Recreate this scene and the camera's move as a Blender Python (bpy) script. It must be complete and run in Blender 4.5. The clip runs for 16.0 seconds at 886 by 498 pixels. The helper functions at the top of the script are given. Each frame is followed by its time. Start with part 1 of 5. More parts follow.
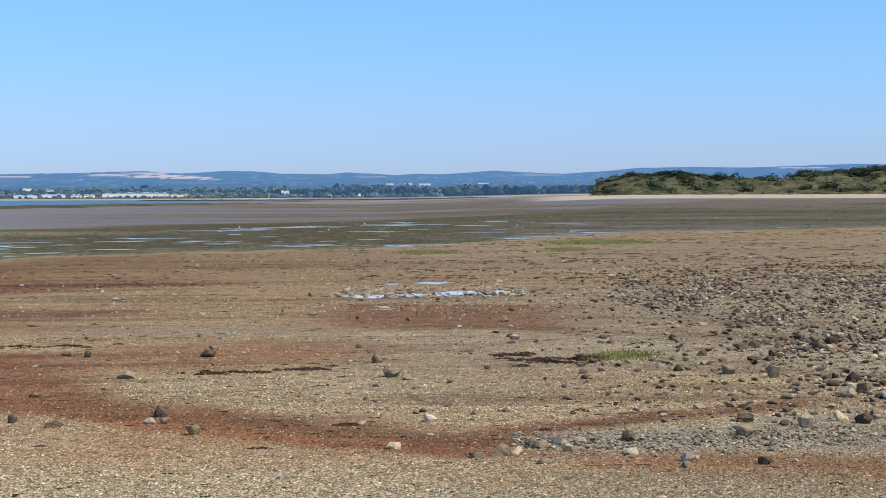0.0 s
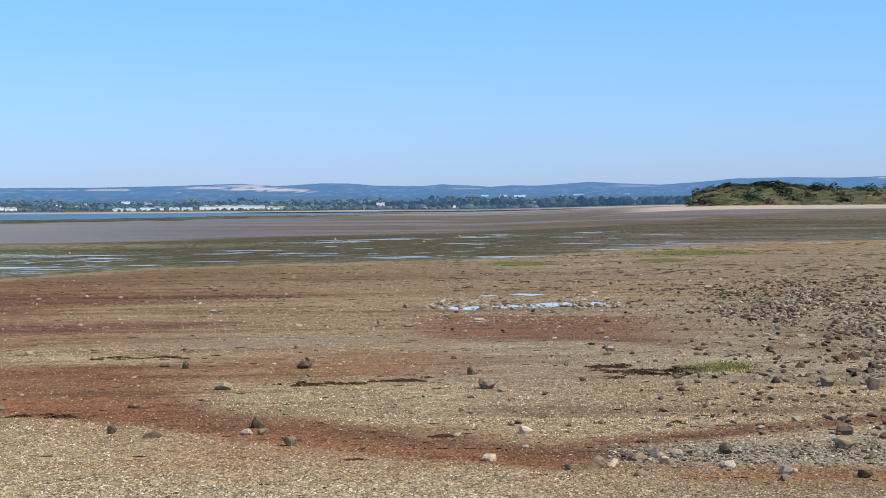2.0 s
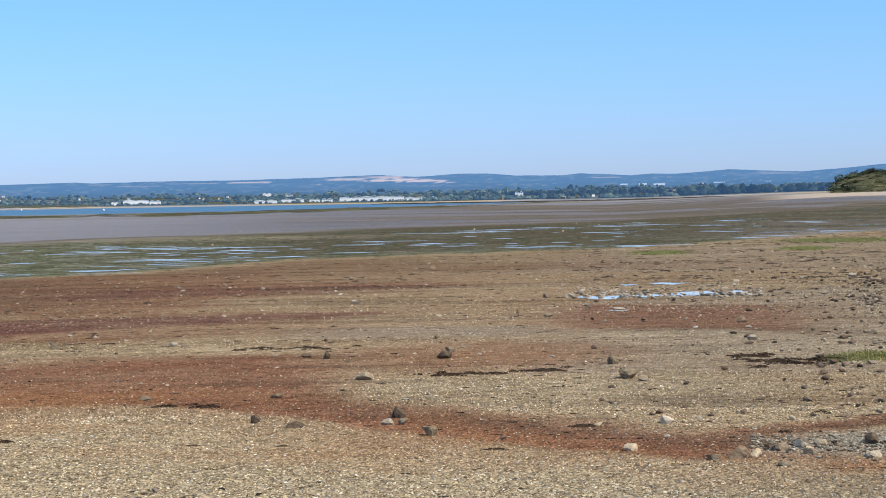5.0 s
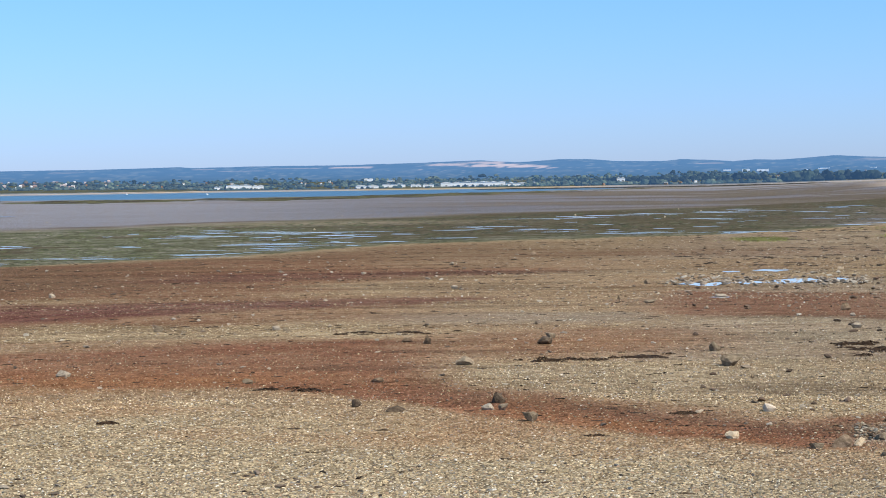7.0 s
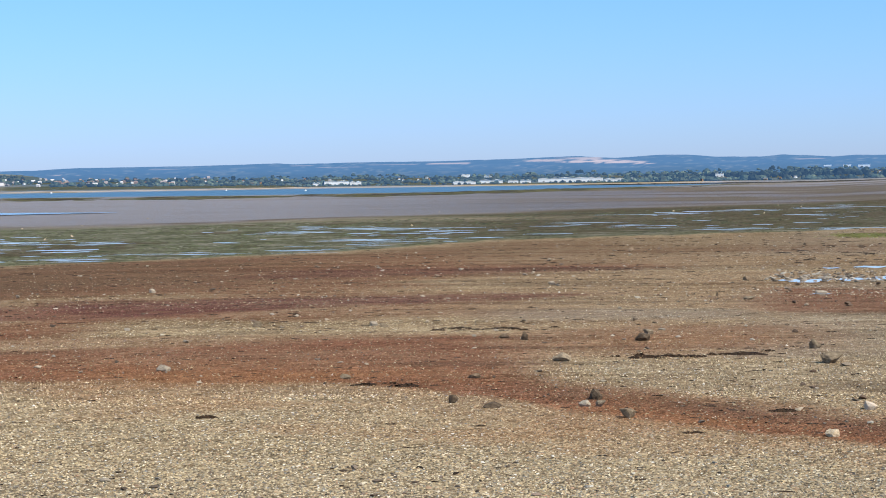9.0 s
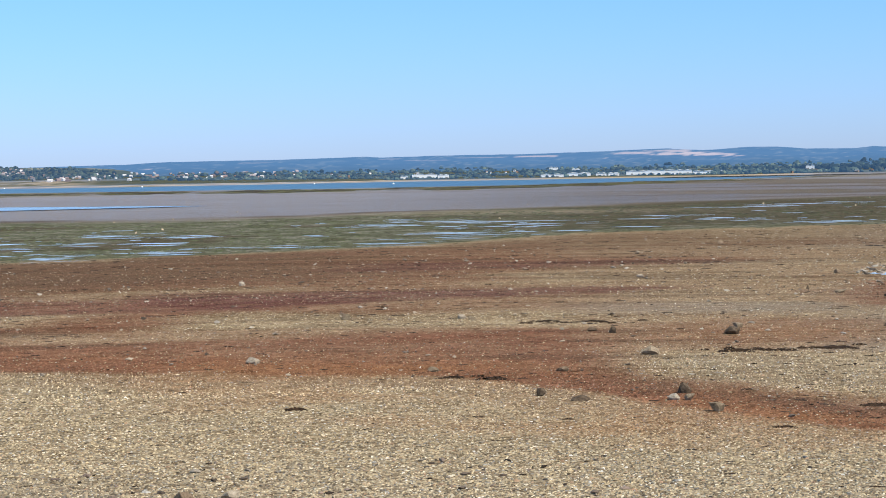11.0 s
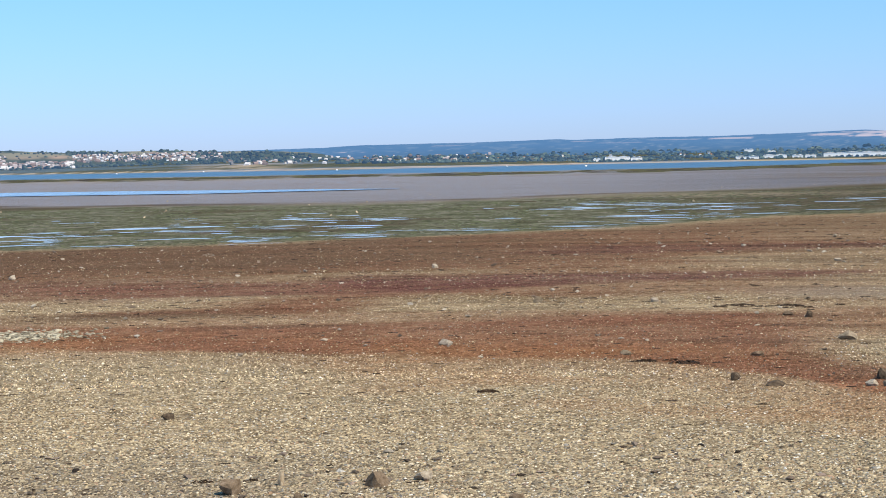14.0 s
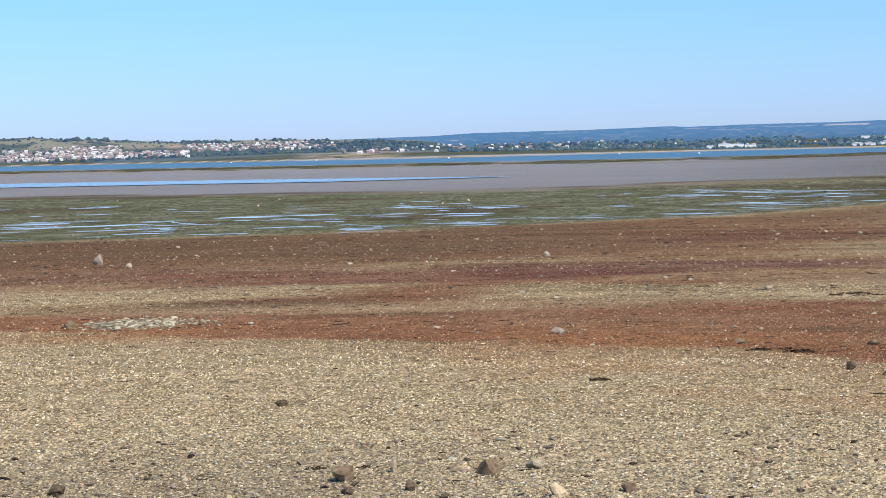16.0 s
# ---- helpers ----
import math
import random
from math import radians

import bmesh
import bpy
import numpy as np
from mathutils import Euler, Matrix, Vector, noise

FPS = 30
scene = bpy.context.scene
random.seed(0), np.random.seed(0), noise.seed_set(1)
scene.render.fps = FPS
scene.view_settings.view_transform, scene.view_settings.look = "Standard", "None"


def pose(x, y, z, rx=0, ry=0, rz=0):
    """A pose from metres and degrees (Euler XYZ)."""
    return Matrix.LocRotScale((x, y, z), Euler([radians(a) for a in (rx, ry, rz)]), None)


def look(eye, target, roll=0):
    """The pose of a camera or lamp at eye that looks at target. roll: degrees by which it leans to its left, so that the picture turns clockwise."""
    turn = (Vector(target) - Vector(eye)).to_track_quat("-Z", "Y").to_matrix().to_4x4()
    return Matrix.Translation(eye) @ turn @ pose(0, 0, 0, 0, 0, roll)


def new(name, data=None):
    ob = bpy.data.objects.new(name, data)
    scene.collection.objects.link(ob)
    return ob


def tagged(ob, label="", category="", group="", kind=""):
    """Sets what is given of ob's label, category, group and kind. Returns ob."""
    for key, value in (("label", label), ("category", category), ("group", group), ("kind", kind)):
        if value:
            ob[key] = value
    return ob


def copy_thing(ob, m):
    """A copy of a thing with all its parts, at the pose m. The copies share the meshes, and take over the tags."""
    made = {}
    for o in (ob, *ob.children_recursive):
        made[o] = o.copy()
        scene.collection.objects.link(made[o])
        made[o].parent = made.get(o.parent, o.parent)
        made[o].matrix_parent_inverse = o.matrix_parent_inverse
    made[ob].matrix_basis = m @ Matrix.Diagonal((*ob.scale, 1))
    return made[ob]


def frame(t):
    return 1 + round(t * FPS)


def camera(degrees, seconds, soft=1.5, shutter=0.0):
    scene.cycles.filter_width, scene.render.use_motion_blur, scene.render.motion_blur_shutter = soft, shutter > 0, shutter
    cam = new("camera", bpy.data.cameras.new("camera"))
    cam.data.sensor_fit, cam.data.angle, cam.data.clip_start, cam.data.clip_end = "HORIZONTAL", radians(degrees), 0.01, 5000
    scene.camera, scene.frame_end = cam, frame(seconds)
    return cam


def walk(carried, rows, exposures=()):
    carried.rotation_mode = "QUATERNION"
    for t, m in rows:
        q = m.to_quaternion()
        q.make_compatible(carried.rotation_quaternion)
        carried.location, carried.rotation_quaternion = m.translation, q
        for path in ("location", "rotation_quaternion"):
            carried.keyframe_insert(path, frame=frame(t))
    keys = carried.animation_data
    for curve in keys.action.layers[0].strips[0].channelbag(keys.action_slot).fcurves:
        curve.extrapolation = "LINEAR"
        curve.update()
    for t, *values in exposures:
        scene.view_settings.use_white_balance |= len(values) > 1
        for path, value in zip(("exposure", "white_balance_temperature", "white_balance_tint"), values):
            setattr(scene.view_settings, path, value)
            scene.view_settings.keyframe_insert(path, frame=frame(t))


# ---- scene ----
EYE = 1.65
cam = camera(27.64, 16.0, soft=0.95)
# seconds, yaw to the left, pitch, roll in degrees; the camera stands on one spot and pans
ROWS = [
    (0, -0.000, -1.708, -0.163), (0.5, 0.768, -1.353, -0.072), (1, 1.859, -1.235, -0.283), (1.5, 2.636, -1.495, -0.199),
    (2, 3.022, -1.325, -0.376), (2.5, 3.626, -1.671, -0.435), (3, 4.609, -1.705, -0.732), (5.5, 8.305, -1.617, -0.958),
    (6, 9.278, -1.874, -1.011), (6.5, 9.922, -2.084, -0.811), (7, 10.665, -2.018, -0.774), (7.5, 11.416, -1.937, -0.669),
    (8, 12.314, -2.014, -0.793), (8.5, 13.085, -2.111, -0.728), (9, 13.758, -2.106, -0.820), (11.5, 17.537, -2.282, -0.847),
    (12, 18.600, -2.233, -0.744), (12.5, 19.434, -2.412, -0.944), (13, 20.604, -2.681, -0.939), (13.5, 21.645, -2.594, -1.026),
    (14, 22.684, -2.729, -1.123), (14.5, 23.396, -2.701, -1.245), (15, 24.089, -2.693, -1.259), (15.5, 25.271, -2.840, -1.232),
    (16, 26.251, -3.039, -1.338),
]


def aim(yaw, pitch, roll):
    a, b = radians(yaw), radians(pitch)
    return look((0, 0, EYE), (-math.sin(a) * math.cos(b), math.cos(a) * math.cos(b), EYE + math.sin(b)), roll)


walk(cam, [(t, aim(a, b, c)) for t, a, b, c in ROWS], [(0, -0.045), (1.5, -0.03), (3, 0.0), (16, 0.0)])

# ---- world and sun ----
SUN_AZ, SUN_EL = 112.0, 50.0  # clockwise from +y
world = bpy.data.worlds.new("summer_sky")
scene.world = world
world.use_nodes = True
wn = world.node_tree
sky = wn.nodes.new("ShaderNodeTexSky")
sky.sky_type, sky.sun_disc = "NISHITA", False
sky.sun_elevation, sky.sun_rotation = radians(SUN_EL), radians(SUN_AZ)
sky.altitude, sky.air_density, sky.dust_density, sky.ozone_density = 0, 1.0, 0.3, 3.0
# a deep clear blue that turns to lilac, not yellow, towards the horizon
parts_in, parts_out = wn.nodes.new("ShaderNodeSeparateColor"), wn.nodes.new("ShaderNodeCombineColor")
wn.links.new(sky.outputs[0], parts_in.inputs[0])
for k, (red_in, green_in, blue_in) in enumerate(((0.70, 0.0, 0.025), (0.0, 0.66, 0.385), (0.0, 0.15, 1.53))):
    total = None
    for socket, share in zip(parts_in.outputs, (red_in, green_in, blue_in)):
        part_node = wn.nodes.new("ShaderNodeMath")
        part_node.operation = "MULTIPLY_ADD"
        wn.links.new(socket, part_node.inputs[0])
        part_node.inputs[1].default_value, part_node.inputs[2].default_value = share, 0.0
        if total is not None:
            wn.links.new(total, part_node.inputs[2])
        total = part_node.outputs[0]
    wn.links.new(total, parts_out.inputs[k])
wn.links.new(parts_out.outputs[0], wn.nodes["Background"].inputs[0])
wn.nodes["Background"].inputs[1].default_value = 0.104
lamp = bpy.data.lights.new("sun", "SUN")
lamp.energy, lamp.angle, lamp.color = 5.2, radians(0.5), (1.0, 0.915, 0.75)
sun = new("sun", lamp)
a, b = radians(SUN_AZ), radians(SUN_EL)
sun.matrix_world = look((40 * math.sin(a), 40 * math.cos(a), 60), (40 * math.sin(a) - math.sin(a) * math.cos(b), 40 * math.cos(a) - math.cos(a) * math.cos(b), 60 - math.sin(b)))

rng = np.random.default_rng(7)


# ---- noise and terrain ----
def hash2(i, j, seed):
    n = (i.astype(np.int64) * 374761393 + j.astype(np.int64) * 668265263 + seed * 974634777) & 0xFFFFFFFF
    n = ((n ^ (n >> 13)) * 1274126177) & 0xFFFFFFFF
    return ((n ^ (n >> 16)) & 0xFFFF) / 65535.0


def vnoise(x, y, seed=0):
    """Smooth value noise, 0 to 1."""
    x, y = np.broadcast_arrays(np.asarray(x, float), np.asarray(y, float))
    i, j = np.floor(x), np.floor(y)
    u, v = x - i, y - j
    u, v = u * u * (3 - 2 * u), v * v * (3 - 2 * v)
    a, b = hash2(i, j, seed), hash2(i + 1, j, seed)
    c, d = hash2(i, j + 1, seed), hash2(i + 1, j + 1, seed)
    return (a * (1 - u) + b * u) * (1 - v) + (c * (1 - u) + d * u) * v


def fbm(x, y, seed=0, octaves=4):
    total, amp, norm = 0.0, 1.0, 0.0
    for k in range(octaves):
        total = total + amp * vnoise(np.asarray(x) * 2 ** k + 17 * k, np.asarray(y) * 2 ** k - 9 * k, seed + k)
        norm, amp = norm + amp, amp * 0.5
    return total / norm


def step(a, b, x):
    q = np.clip((x - a) / (b - a), 0, 1)
    return q * q * (3 - 2 * q)


def bump(x, mid, half):
    """1 at mid, 0 past half on either side."""
    return step(1.0, 0.0, np.abs(x - mid) / half)


def curve_of(az, *pairs):
    return np.interp(az, [p[0] for p in pairs], [p[1] for p in pairs])


# lines of the beach: distance by azimuth (degrees clockwise from +y)
def tan_edge(az):
    return curve_of(az, (-46, 19.0), (-40, 18.3), (-35, 17.2), (-26, 15.8), (-17, 14.8), (-12.5, 13.7), (-8.2, 12.5), (-4.6, 11.8), (0, 11.3), (4, 11.2), (14, 10.9), (20, 10.8))


def upper_arm(az):
    return curve_of(az, (-3, 12.3), (0.3, 12.5), (3.9, 12.8), (8.3, 13.7), (12, 14.8), (14, 15.3))


def green_near(az):
    return curve_of(az, (-46, 53), (-40, 54), (-33, 55.5), (-27.7, 56.5), (-24.8, 58.5), (-20.6, 63.5), (-17, 68), (-12.2, 78), (-7, 83), (-1.5, 88), (2, 102), (7.4, 125), (14, 143), (20, 150))


def green_far(az):
    return curve_of(az, (-46, 142), (-40, 142), (-33, 128), (-30, 125), (-26, 124), (-21, 127), (-18.8, 134), (-12.4, 155), (-6.9, 178), (-1.5, 210), (3.9, 275), (9, 450), (20, 480))


def water_near(az):
    return curve_of(az, (-60, 1150), (-40, 1010), (-33, 900), (-26, 830), (-20, 780), (-14, 820), (-8.6, 1080), (-5.5, 1345), (-3.5, 1950))


def shore(az):
    return curve_of(az, (-60, 3000), (-40, 2750), (-35, 2300), (-31, 1850), (-26, 1700), (-22, 1800), (-18, 2000), (-8, 2000), (-3, 1950), (20, 1900))


def height(az, r):
    """The ground: a gentle beach, tidal flats, a dip for the channel, the far land, a sandy spit to the north-east."""
    x, y = r * np.sin(np.radians(az)), r * np.cos(np.radians(az))
    z = -0.9 * step(12, 75, r) - 1.7 * step(90, 650, r)
    z = z + 0.035 * (fbm(x * 0.35, y * 0.35, 3) - 0.5) * step(120, 40, r) * step(1, 5, r)
    z = z + 0.07 * (fbm(x * 0.012, y * 0.03, 5) - 0.5) * step(110, 260, r)
    near, far = water_near(az), shore(az)
    west = step(-3.0, -6.0, az)
    z = z - 1.4 * west * step(near, near + 160, r) * step(far, far - 120, r)
    z = z + step(far - 30, far + 40, r) * (1.9 + 12.5 * step(far + 40, 3400, r))
    east = step(-3.0, 6.5, az)
    z = z + east * (2.93 * step(150, 560, r) + 1.5 * step(585, 660, r))
    return z


def at(az, r, up=0.0):
    return Vector((r * math.sin(radians(az)), r * math.cos(radians(az)), float(height(np.float64(az), np.float64(r))) + up))


# ---- materials ----
def material(name, rough=0.8, spec=0.3):
    m = bpy.data.materials.new(name)
    m.use_nodes = True
    n = m.node_tree.nodes
    s = n["Principled BSDF"]
    s.inputs["Roughness"].default_value, s.inputs["Specular IOR Level"].default_value = rough, spec
    return m, m.node_tree, s


def node(tree, kind, **values):
    n = tree.nodes.new(kind)
    for key, value in values.items():
        n.inputs[key].default_value = value
    return n


def attribute(tree, name):
    n = tree.nodes.new("ShaderNodeAttribute")
    n.attribute_name = name
    return n


def mix(tree, fac, a, b, blend="MIX"):
    """A colour mix; each of fac, a and b is a socket or a value."""
    n = tree.nodes.new("ShaderNodeMix")
    n.data_type, n.blend_type = "RGBA", blend
    for socket, value in ((n.inputs[0], fac), (n.inputs[6], a), (n.inputs[7], b)):
        if isinstance(value, (int, float)):
            socket.default_value = value
        elif isinstance(value, tuple):
            socket.default_value = (*value, 1)
        else:
            tree.links.new(value, socket)
    return n.outputs[2]


def ramp(tree, fac, *stops):
    n = tree.nodes.new("ShaderNodeValToRGB")
    while len(n.color_ramp.elements) < len(stops):
        n.color_ramp.elements.new(0.5)
    for e, (p, c) in zip(n.color_ramp.elements, stops):
        e.position, e.color = p, (*c, 1)
    tree.links.new(fac, n.inputs[0])
    return n.outputs[0]


def math_node(tree, op, a, b=0.0):
    n = tree.nodes.new("ShaderNodeMath")
    n.operation = op
    for socket, value in ((n.inputs[0], a), (n.inputs[1], b)):
        if isinstance(value, (int, float)):
            socket.default_value = value
        else:
            tree.links.new(value, socket)
    return n.outputs[0]


def scaled_place(tree, *scale):
    p = tree.nodes.new("ShaderNodeNewGeometry").outputs["Position"]
    n = tree.nodes.new("ShaderNodeVectorMath")
    n.operation = "MULTIPLY"
    n.inputs[1].default_value = scale
    tree.links.new(p, n.inputs[0])
    return n.outputs[0]


def lateral_place(tree, across, along):
    """Place measured along the shore and out from it."""
    p = tree.nodes.new("ShaderNodeNewGeometry").outputs["Position"]
    n = tree.nodes.new("ShaderNodeCombineXYZ")
    for k, axis in enumerate(((0.974 * across, 0.225 * across, 0), (-0.225 * along, 0.974 * along, 0))):
        d = tree.nodes.new("ShaderNodeVectorMath")
        d.operation = "DOT_PRODUCT"
        d.inputs[1].default_value = axis
        tree.links.new(p, d.inputs[0])
        tree.links.new(d.outputs["Value"], n.inputs[k])
    return n.outputs[0]


def noise_tex(tree, vector, scale, detail=4.0, rough=0.6):
    n = node(tree, "ShaderNodeTexNoise", Scale=scale, Detail=detail, Roughness=rough)
    if vector is not None:
        tree.links.new(vector, n.inputs["Vector"])
    return n.outputs[0]


def voronoi(tree, vector, scale):
    n = node(tree, "ShaderNodeTexVoronoi", Scale=scale)
    tree.links.new(vector, n.inputs["Vector"])
    return n


def add_bump(tree, shader, heights, strength, distance):
    n = node(tree, "ShaderNodeBump", Strength=strength, Distance=distance)
    tree.links.new(heights, n.inputs["Height"])
    tree.links.new(n.outputs[0], shader.inputs["Normal"])


def split(tree, name):
    attr = attribute(tree, name)
    s = tree.nodes.new("ShaderNodeSeparateColor")
    tree.links.new(attr.outputs["Color"], s.inputs[0])
    return s.outputs[0], s.outputs[1], s.outputs[2], attr.outputs["Alpha"]


HAZE_BLUE = (0.072, 0.174, 0.375, 1)  # haze painted as emission: blue of kilometres of summer atmosphere before the far backdrop
RED, PURPLE, GREY, ORANGE = (0.180, 0.076, 0.046), (0.122, 0.052, 0.047), (0.27, 0.25, 0.205), (0.285, 0.142, 0.068)


def ground_material():
    m, t, s = material("beach_gravel", 0.85, 0.25)
    place = scaled_place(t, 1, 1, 1)
    small, large = voronoi(t, place, 55.0), voronoi(t, place, 24.0)
    sep = t.nodes.new("ShaderNodeSeparateColor")
    t.links.new(small.outputs["Color"], sep.inputs[0])
    sep2 = t.nodes.new("ShaderNodeSeparateColor")
    t.links.new(large.outputs["Color"], sep2.inputs[0])
    pebbles = ramp(t, sep.outputs[0], (0.0, (0.055, 0.038, 0.022)), (0.3, (0.26, 0.185, 0.103)), (0.75, (0.45, 0.33, 0.19)), (1.0, (0.78, 0.66, 0.47)))
    larger = ramp(t, sep2.outputs[1], (0.0, (0.11, 0.08, 0.052)), (0.5, (0.345, 0.255, 0.155)), (1.0, (0.50, 0.39, 0.26)))
    color = mix(t, 0.35, pebbles, larger)
    blotch = noise_tex(t, place, 0.8, 5)
    color = mix(t, math_node(t, "MULTIPLY", blotch, 0.5), color, (0.27, 0.20, 0.118))
    red, purple, grey, dark = split(t, "zone_a")
    green, mud, sand, bright = split(t, "zone_b")
    fine = noise_tex(t, place, 9.0, 5, 0.7)
    grit = math_node(t, "ADD", math_node(t, "MULTIPLY", sep.outputs[1], 0.9), 0.55)

    def toned(c):
        n = t.nodes.new("ShaderNodeVectorMath")
        n.operation = "SCALE"
        n.inputs[0].default_value = c
        t.links.new(grit, n.inputs["Scale"])
        return n.outputs[0]

    color = mix(t, math_node(t, "MULTIPLY", grey, 0.8), color, toned(GREY))
    color = mix(t, math_node(t, "MULTIPLY", red, 0.88), color, toned(RED))
    color = mix(t, math_node(t, "MULTIPLY", purple, 0.85), color, toned(PURPLE))
    orange, flats, _, _ = split(t, "zone_c")
    color = mix(t, math_node(t, "MULTIPLY", orange, 0.65), color, toned(ORANGE))
    lines = noise_tex(t, lateral_place(t, 0.85, 2.6), 1.0, 6, 0.72)
    streaky = math_node(t, "ADD", math_node(t, "MULTIPLY", flats, 0.75), 0.2)
    color = mix(t, streaky, color, ramp(t, lines, (0.30, (0.68, 0.60, 0.56)), (0.45, (0.98, 0.96, 0.94)), (0.7, (1.2, 1.2, 1.2))), "MULTIPLY")
    broad = noise_tex(t, lateral_place(t, 0.10, 0.38), 1.0, 6, 0.7)
    color = mix(t, streaky, color, ramp(t, broad, (0.33, (0.66, 0.60, 0.55)), (0.47, (1.0, 0.985, 0.97)), (0.7, (1.12, 1.12, 1.12))), "MULTIPLY")
    speck = voronoi(t, place, 9.0)
    sep3 = t.nodes.new("ShaderNodeSeparateColor")
    t.links.new(speck.outputs["Color"], sep3.inputs[0])
    color = mix(t, 1.0, color, ramp(t, sep3.outputs[0], (0.0, (0.72, 0.69, 0.67)), (0.25, (0.97,) * 3), (0.85, (1.08,) * 3), (1.0, (1.4, 1.4, 1.4))), "MULTIPLY")
    algae = ramp(t, noise_tex(t, lateral_place(t, 0.40, 0.36), 1.0, 8, 0.78), (0.28, (0.046, 0.050, 0.030)), (0.43, (0.098, 0.102, 0.060)), (0.54, (0.165, 0.155, 0.108)), (0.66, (0.28, 0.25, 0.215)))
    clumps = noise_tex(t, lateral_place(t, 3.0, 0.9), 1.0, 6, 0.8)
    algae = mix(t, 1.0, algae, ramp(t, clumps, (0.32, (0.50, 0.54, 0.42)), (0.5, (1.0, 1.0, 1.0)), (0.66, (1.5, 1.46, 1.4))), "MULTIPLY")
    color = mix(t, green, color, algae)
    silt = ramp(t, noise_tex(t, lateral_place(t, 0.03, 0.08), 1.0, 7, 0.65), (0.3, (0.225, 0.18, 0.155)), (0.7, (0.285, 0.235, 0.205)))
    color = mix(t, mud, color, silt)
    color = mix(t, math_node(t, "MULTIPLY", dark, 0.9), color, toned((0.080, 0.054, 0.036)))
    color = mix(t, sand, color, ramp(t, fine, (0.3, (0.42, 0.31, 0.21)), (0.7, (0.58, 0.45, 0.33))))
    color = mix(t, bright, color, ramp(t, noise_tex(t, scaled_place(t, 0.02, 0.02, 1), 1.0, 5), (0.35, (0.045, 0.055, 0.034)), (0.65, (0.12, 0.11, 0.066))))
    t.links.new(color, s.inputs["Base Color"])
    wet = math_node(t, "ADD", math_node(t, "MULTIPLY", mud, -0.45), math_node(t, "MULTIPLY", green, -0.15))
    t.links.new(math_node(t, "ADD", wet, 0.85), s.inputs["Roughness"])
    t.links.new(math_node(t, "MULTIPLY", math_node(t, "MULTIPLY", mud, math_node(t, "SUBTRACT", 1.0, dark)), 0.09), s.inputs["Specular IOR Level"])
    relief = math_node(t, "ADD", math_node(t, "MULTIPLY", small.outputs["Distance"], -1.0), math_node(t, "MULTIPLY", large.outputs["Distance"], -1.6))
    add_bump(t, s, relief, 0.9, 0.02)
    return m


def tinted_material(name, rough=0.75, spec=0.3, grain=60.0, depth=0.3, distance=0.004, spread=0.5, haze_glow=0.0):
    """Takes its colour from the mesh's own tint of each piece, with a fine grain; blue emission can imitate haze."""
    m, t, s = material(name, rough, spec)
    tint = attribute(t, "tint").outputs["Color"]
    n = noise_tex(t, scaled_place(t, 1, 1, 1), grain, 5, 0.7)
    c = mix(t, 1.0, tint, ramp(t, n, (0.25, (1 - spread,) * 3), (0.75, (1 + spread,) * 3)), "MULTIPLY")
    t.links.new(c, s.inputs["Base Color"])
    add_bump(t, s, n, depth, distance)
    s.inputs["Emission Color"].default_value, s.inputs["Emission Strength"].default_value = HAZE_BLUE, haze_glow
    return m


def rock_material(name, low, mid, high):
    m, t, s = material(name, 0.85, 0.03)
    coord = t.nodes.new("ShaderNodeTexCoord")
    n1 = noise_tex(t, coord.outputs["Object"], 4.0, 6, 0.65)
    n2 = noise_tex(t, coord.outputs["Object"], 25.0, 5, 0.7)
    rnd = t.nodes.new("ShaderNodeObjectInfo").outputs["Random"]
    c = ramp(t, n1, (0.3, low), (0.5, mid), (0.72, high))
    c = mix(t, 1.0, c, ramp(t, n2, (0.3, (0.65,) * 3), (0.7, (1.2,) * 3)), "MULTIPLY")
    c = mix(t, 1.0, c, ramp(t, rnd, (0.0, (0.75, 0.72, 0.68)), (1.0, (1.2, 1.18, 1.14))), "MULTIPLY")
    t.links.new(c, s.inputs["Base Color"])
    add_bump(t, s, n2, 0.6, 0.002)
    return m


def water_material(name, tone, rough, ripple, scale, spec=0.5):
    m, t, s = material(name, rough, spec)
    s.inputs["Base Color"].default_value = (*tone, 1)
    s.inputs["IOR"].default_value = 1.33
    if ripple:
        add_bump(t, s, noise_tex(t, scaled_place(t, 1, 1, 1), scale, 4), ripple, 0.1)
    return m


def plain_material(name, tone, rough=0.7, spread=0.25, scale=3.0):
    m, t, s = material(name, rough, 0.1)
    n = noise_tex(t, scaled_place(t, 1, 1, 1), scale, 5)
    lo, hi = tuple(c * (1 - spread) for c in tone), tuple(c * (1 + spread) for c in tone)
    t.links.new(ramp(t, n, (0.3, lo), (0.7, hi)), s.inputs["Base Color"])
    return m


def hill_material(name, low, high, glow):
    """Far hills: woods, pale fields, with summer haze painted over them as blue emission."""
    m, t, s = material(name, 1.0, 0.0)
    field, wood, pale, haze_glow = split(t, "zone_a")
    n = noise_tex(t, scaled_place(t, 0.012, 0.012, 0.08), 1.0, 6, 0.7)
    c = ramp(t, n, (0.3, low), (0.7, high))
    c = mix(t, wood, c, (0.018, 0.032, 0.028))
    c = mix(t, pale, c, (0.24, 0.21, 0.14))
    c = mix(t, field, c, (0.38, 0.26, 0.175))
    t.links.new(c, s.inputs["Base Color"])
    # painted haze: the hills glow blue by the fourth channel
    t.links.new(math_node(t, "MULTIPLY", haze_glow, glow), s.inputs["Emission Strength"])
    s.inputs["Emission Color"].default_value = HAZE_BLUE
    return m


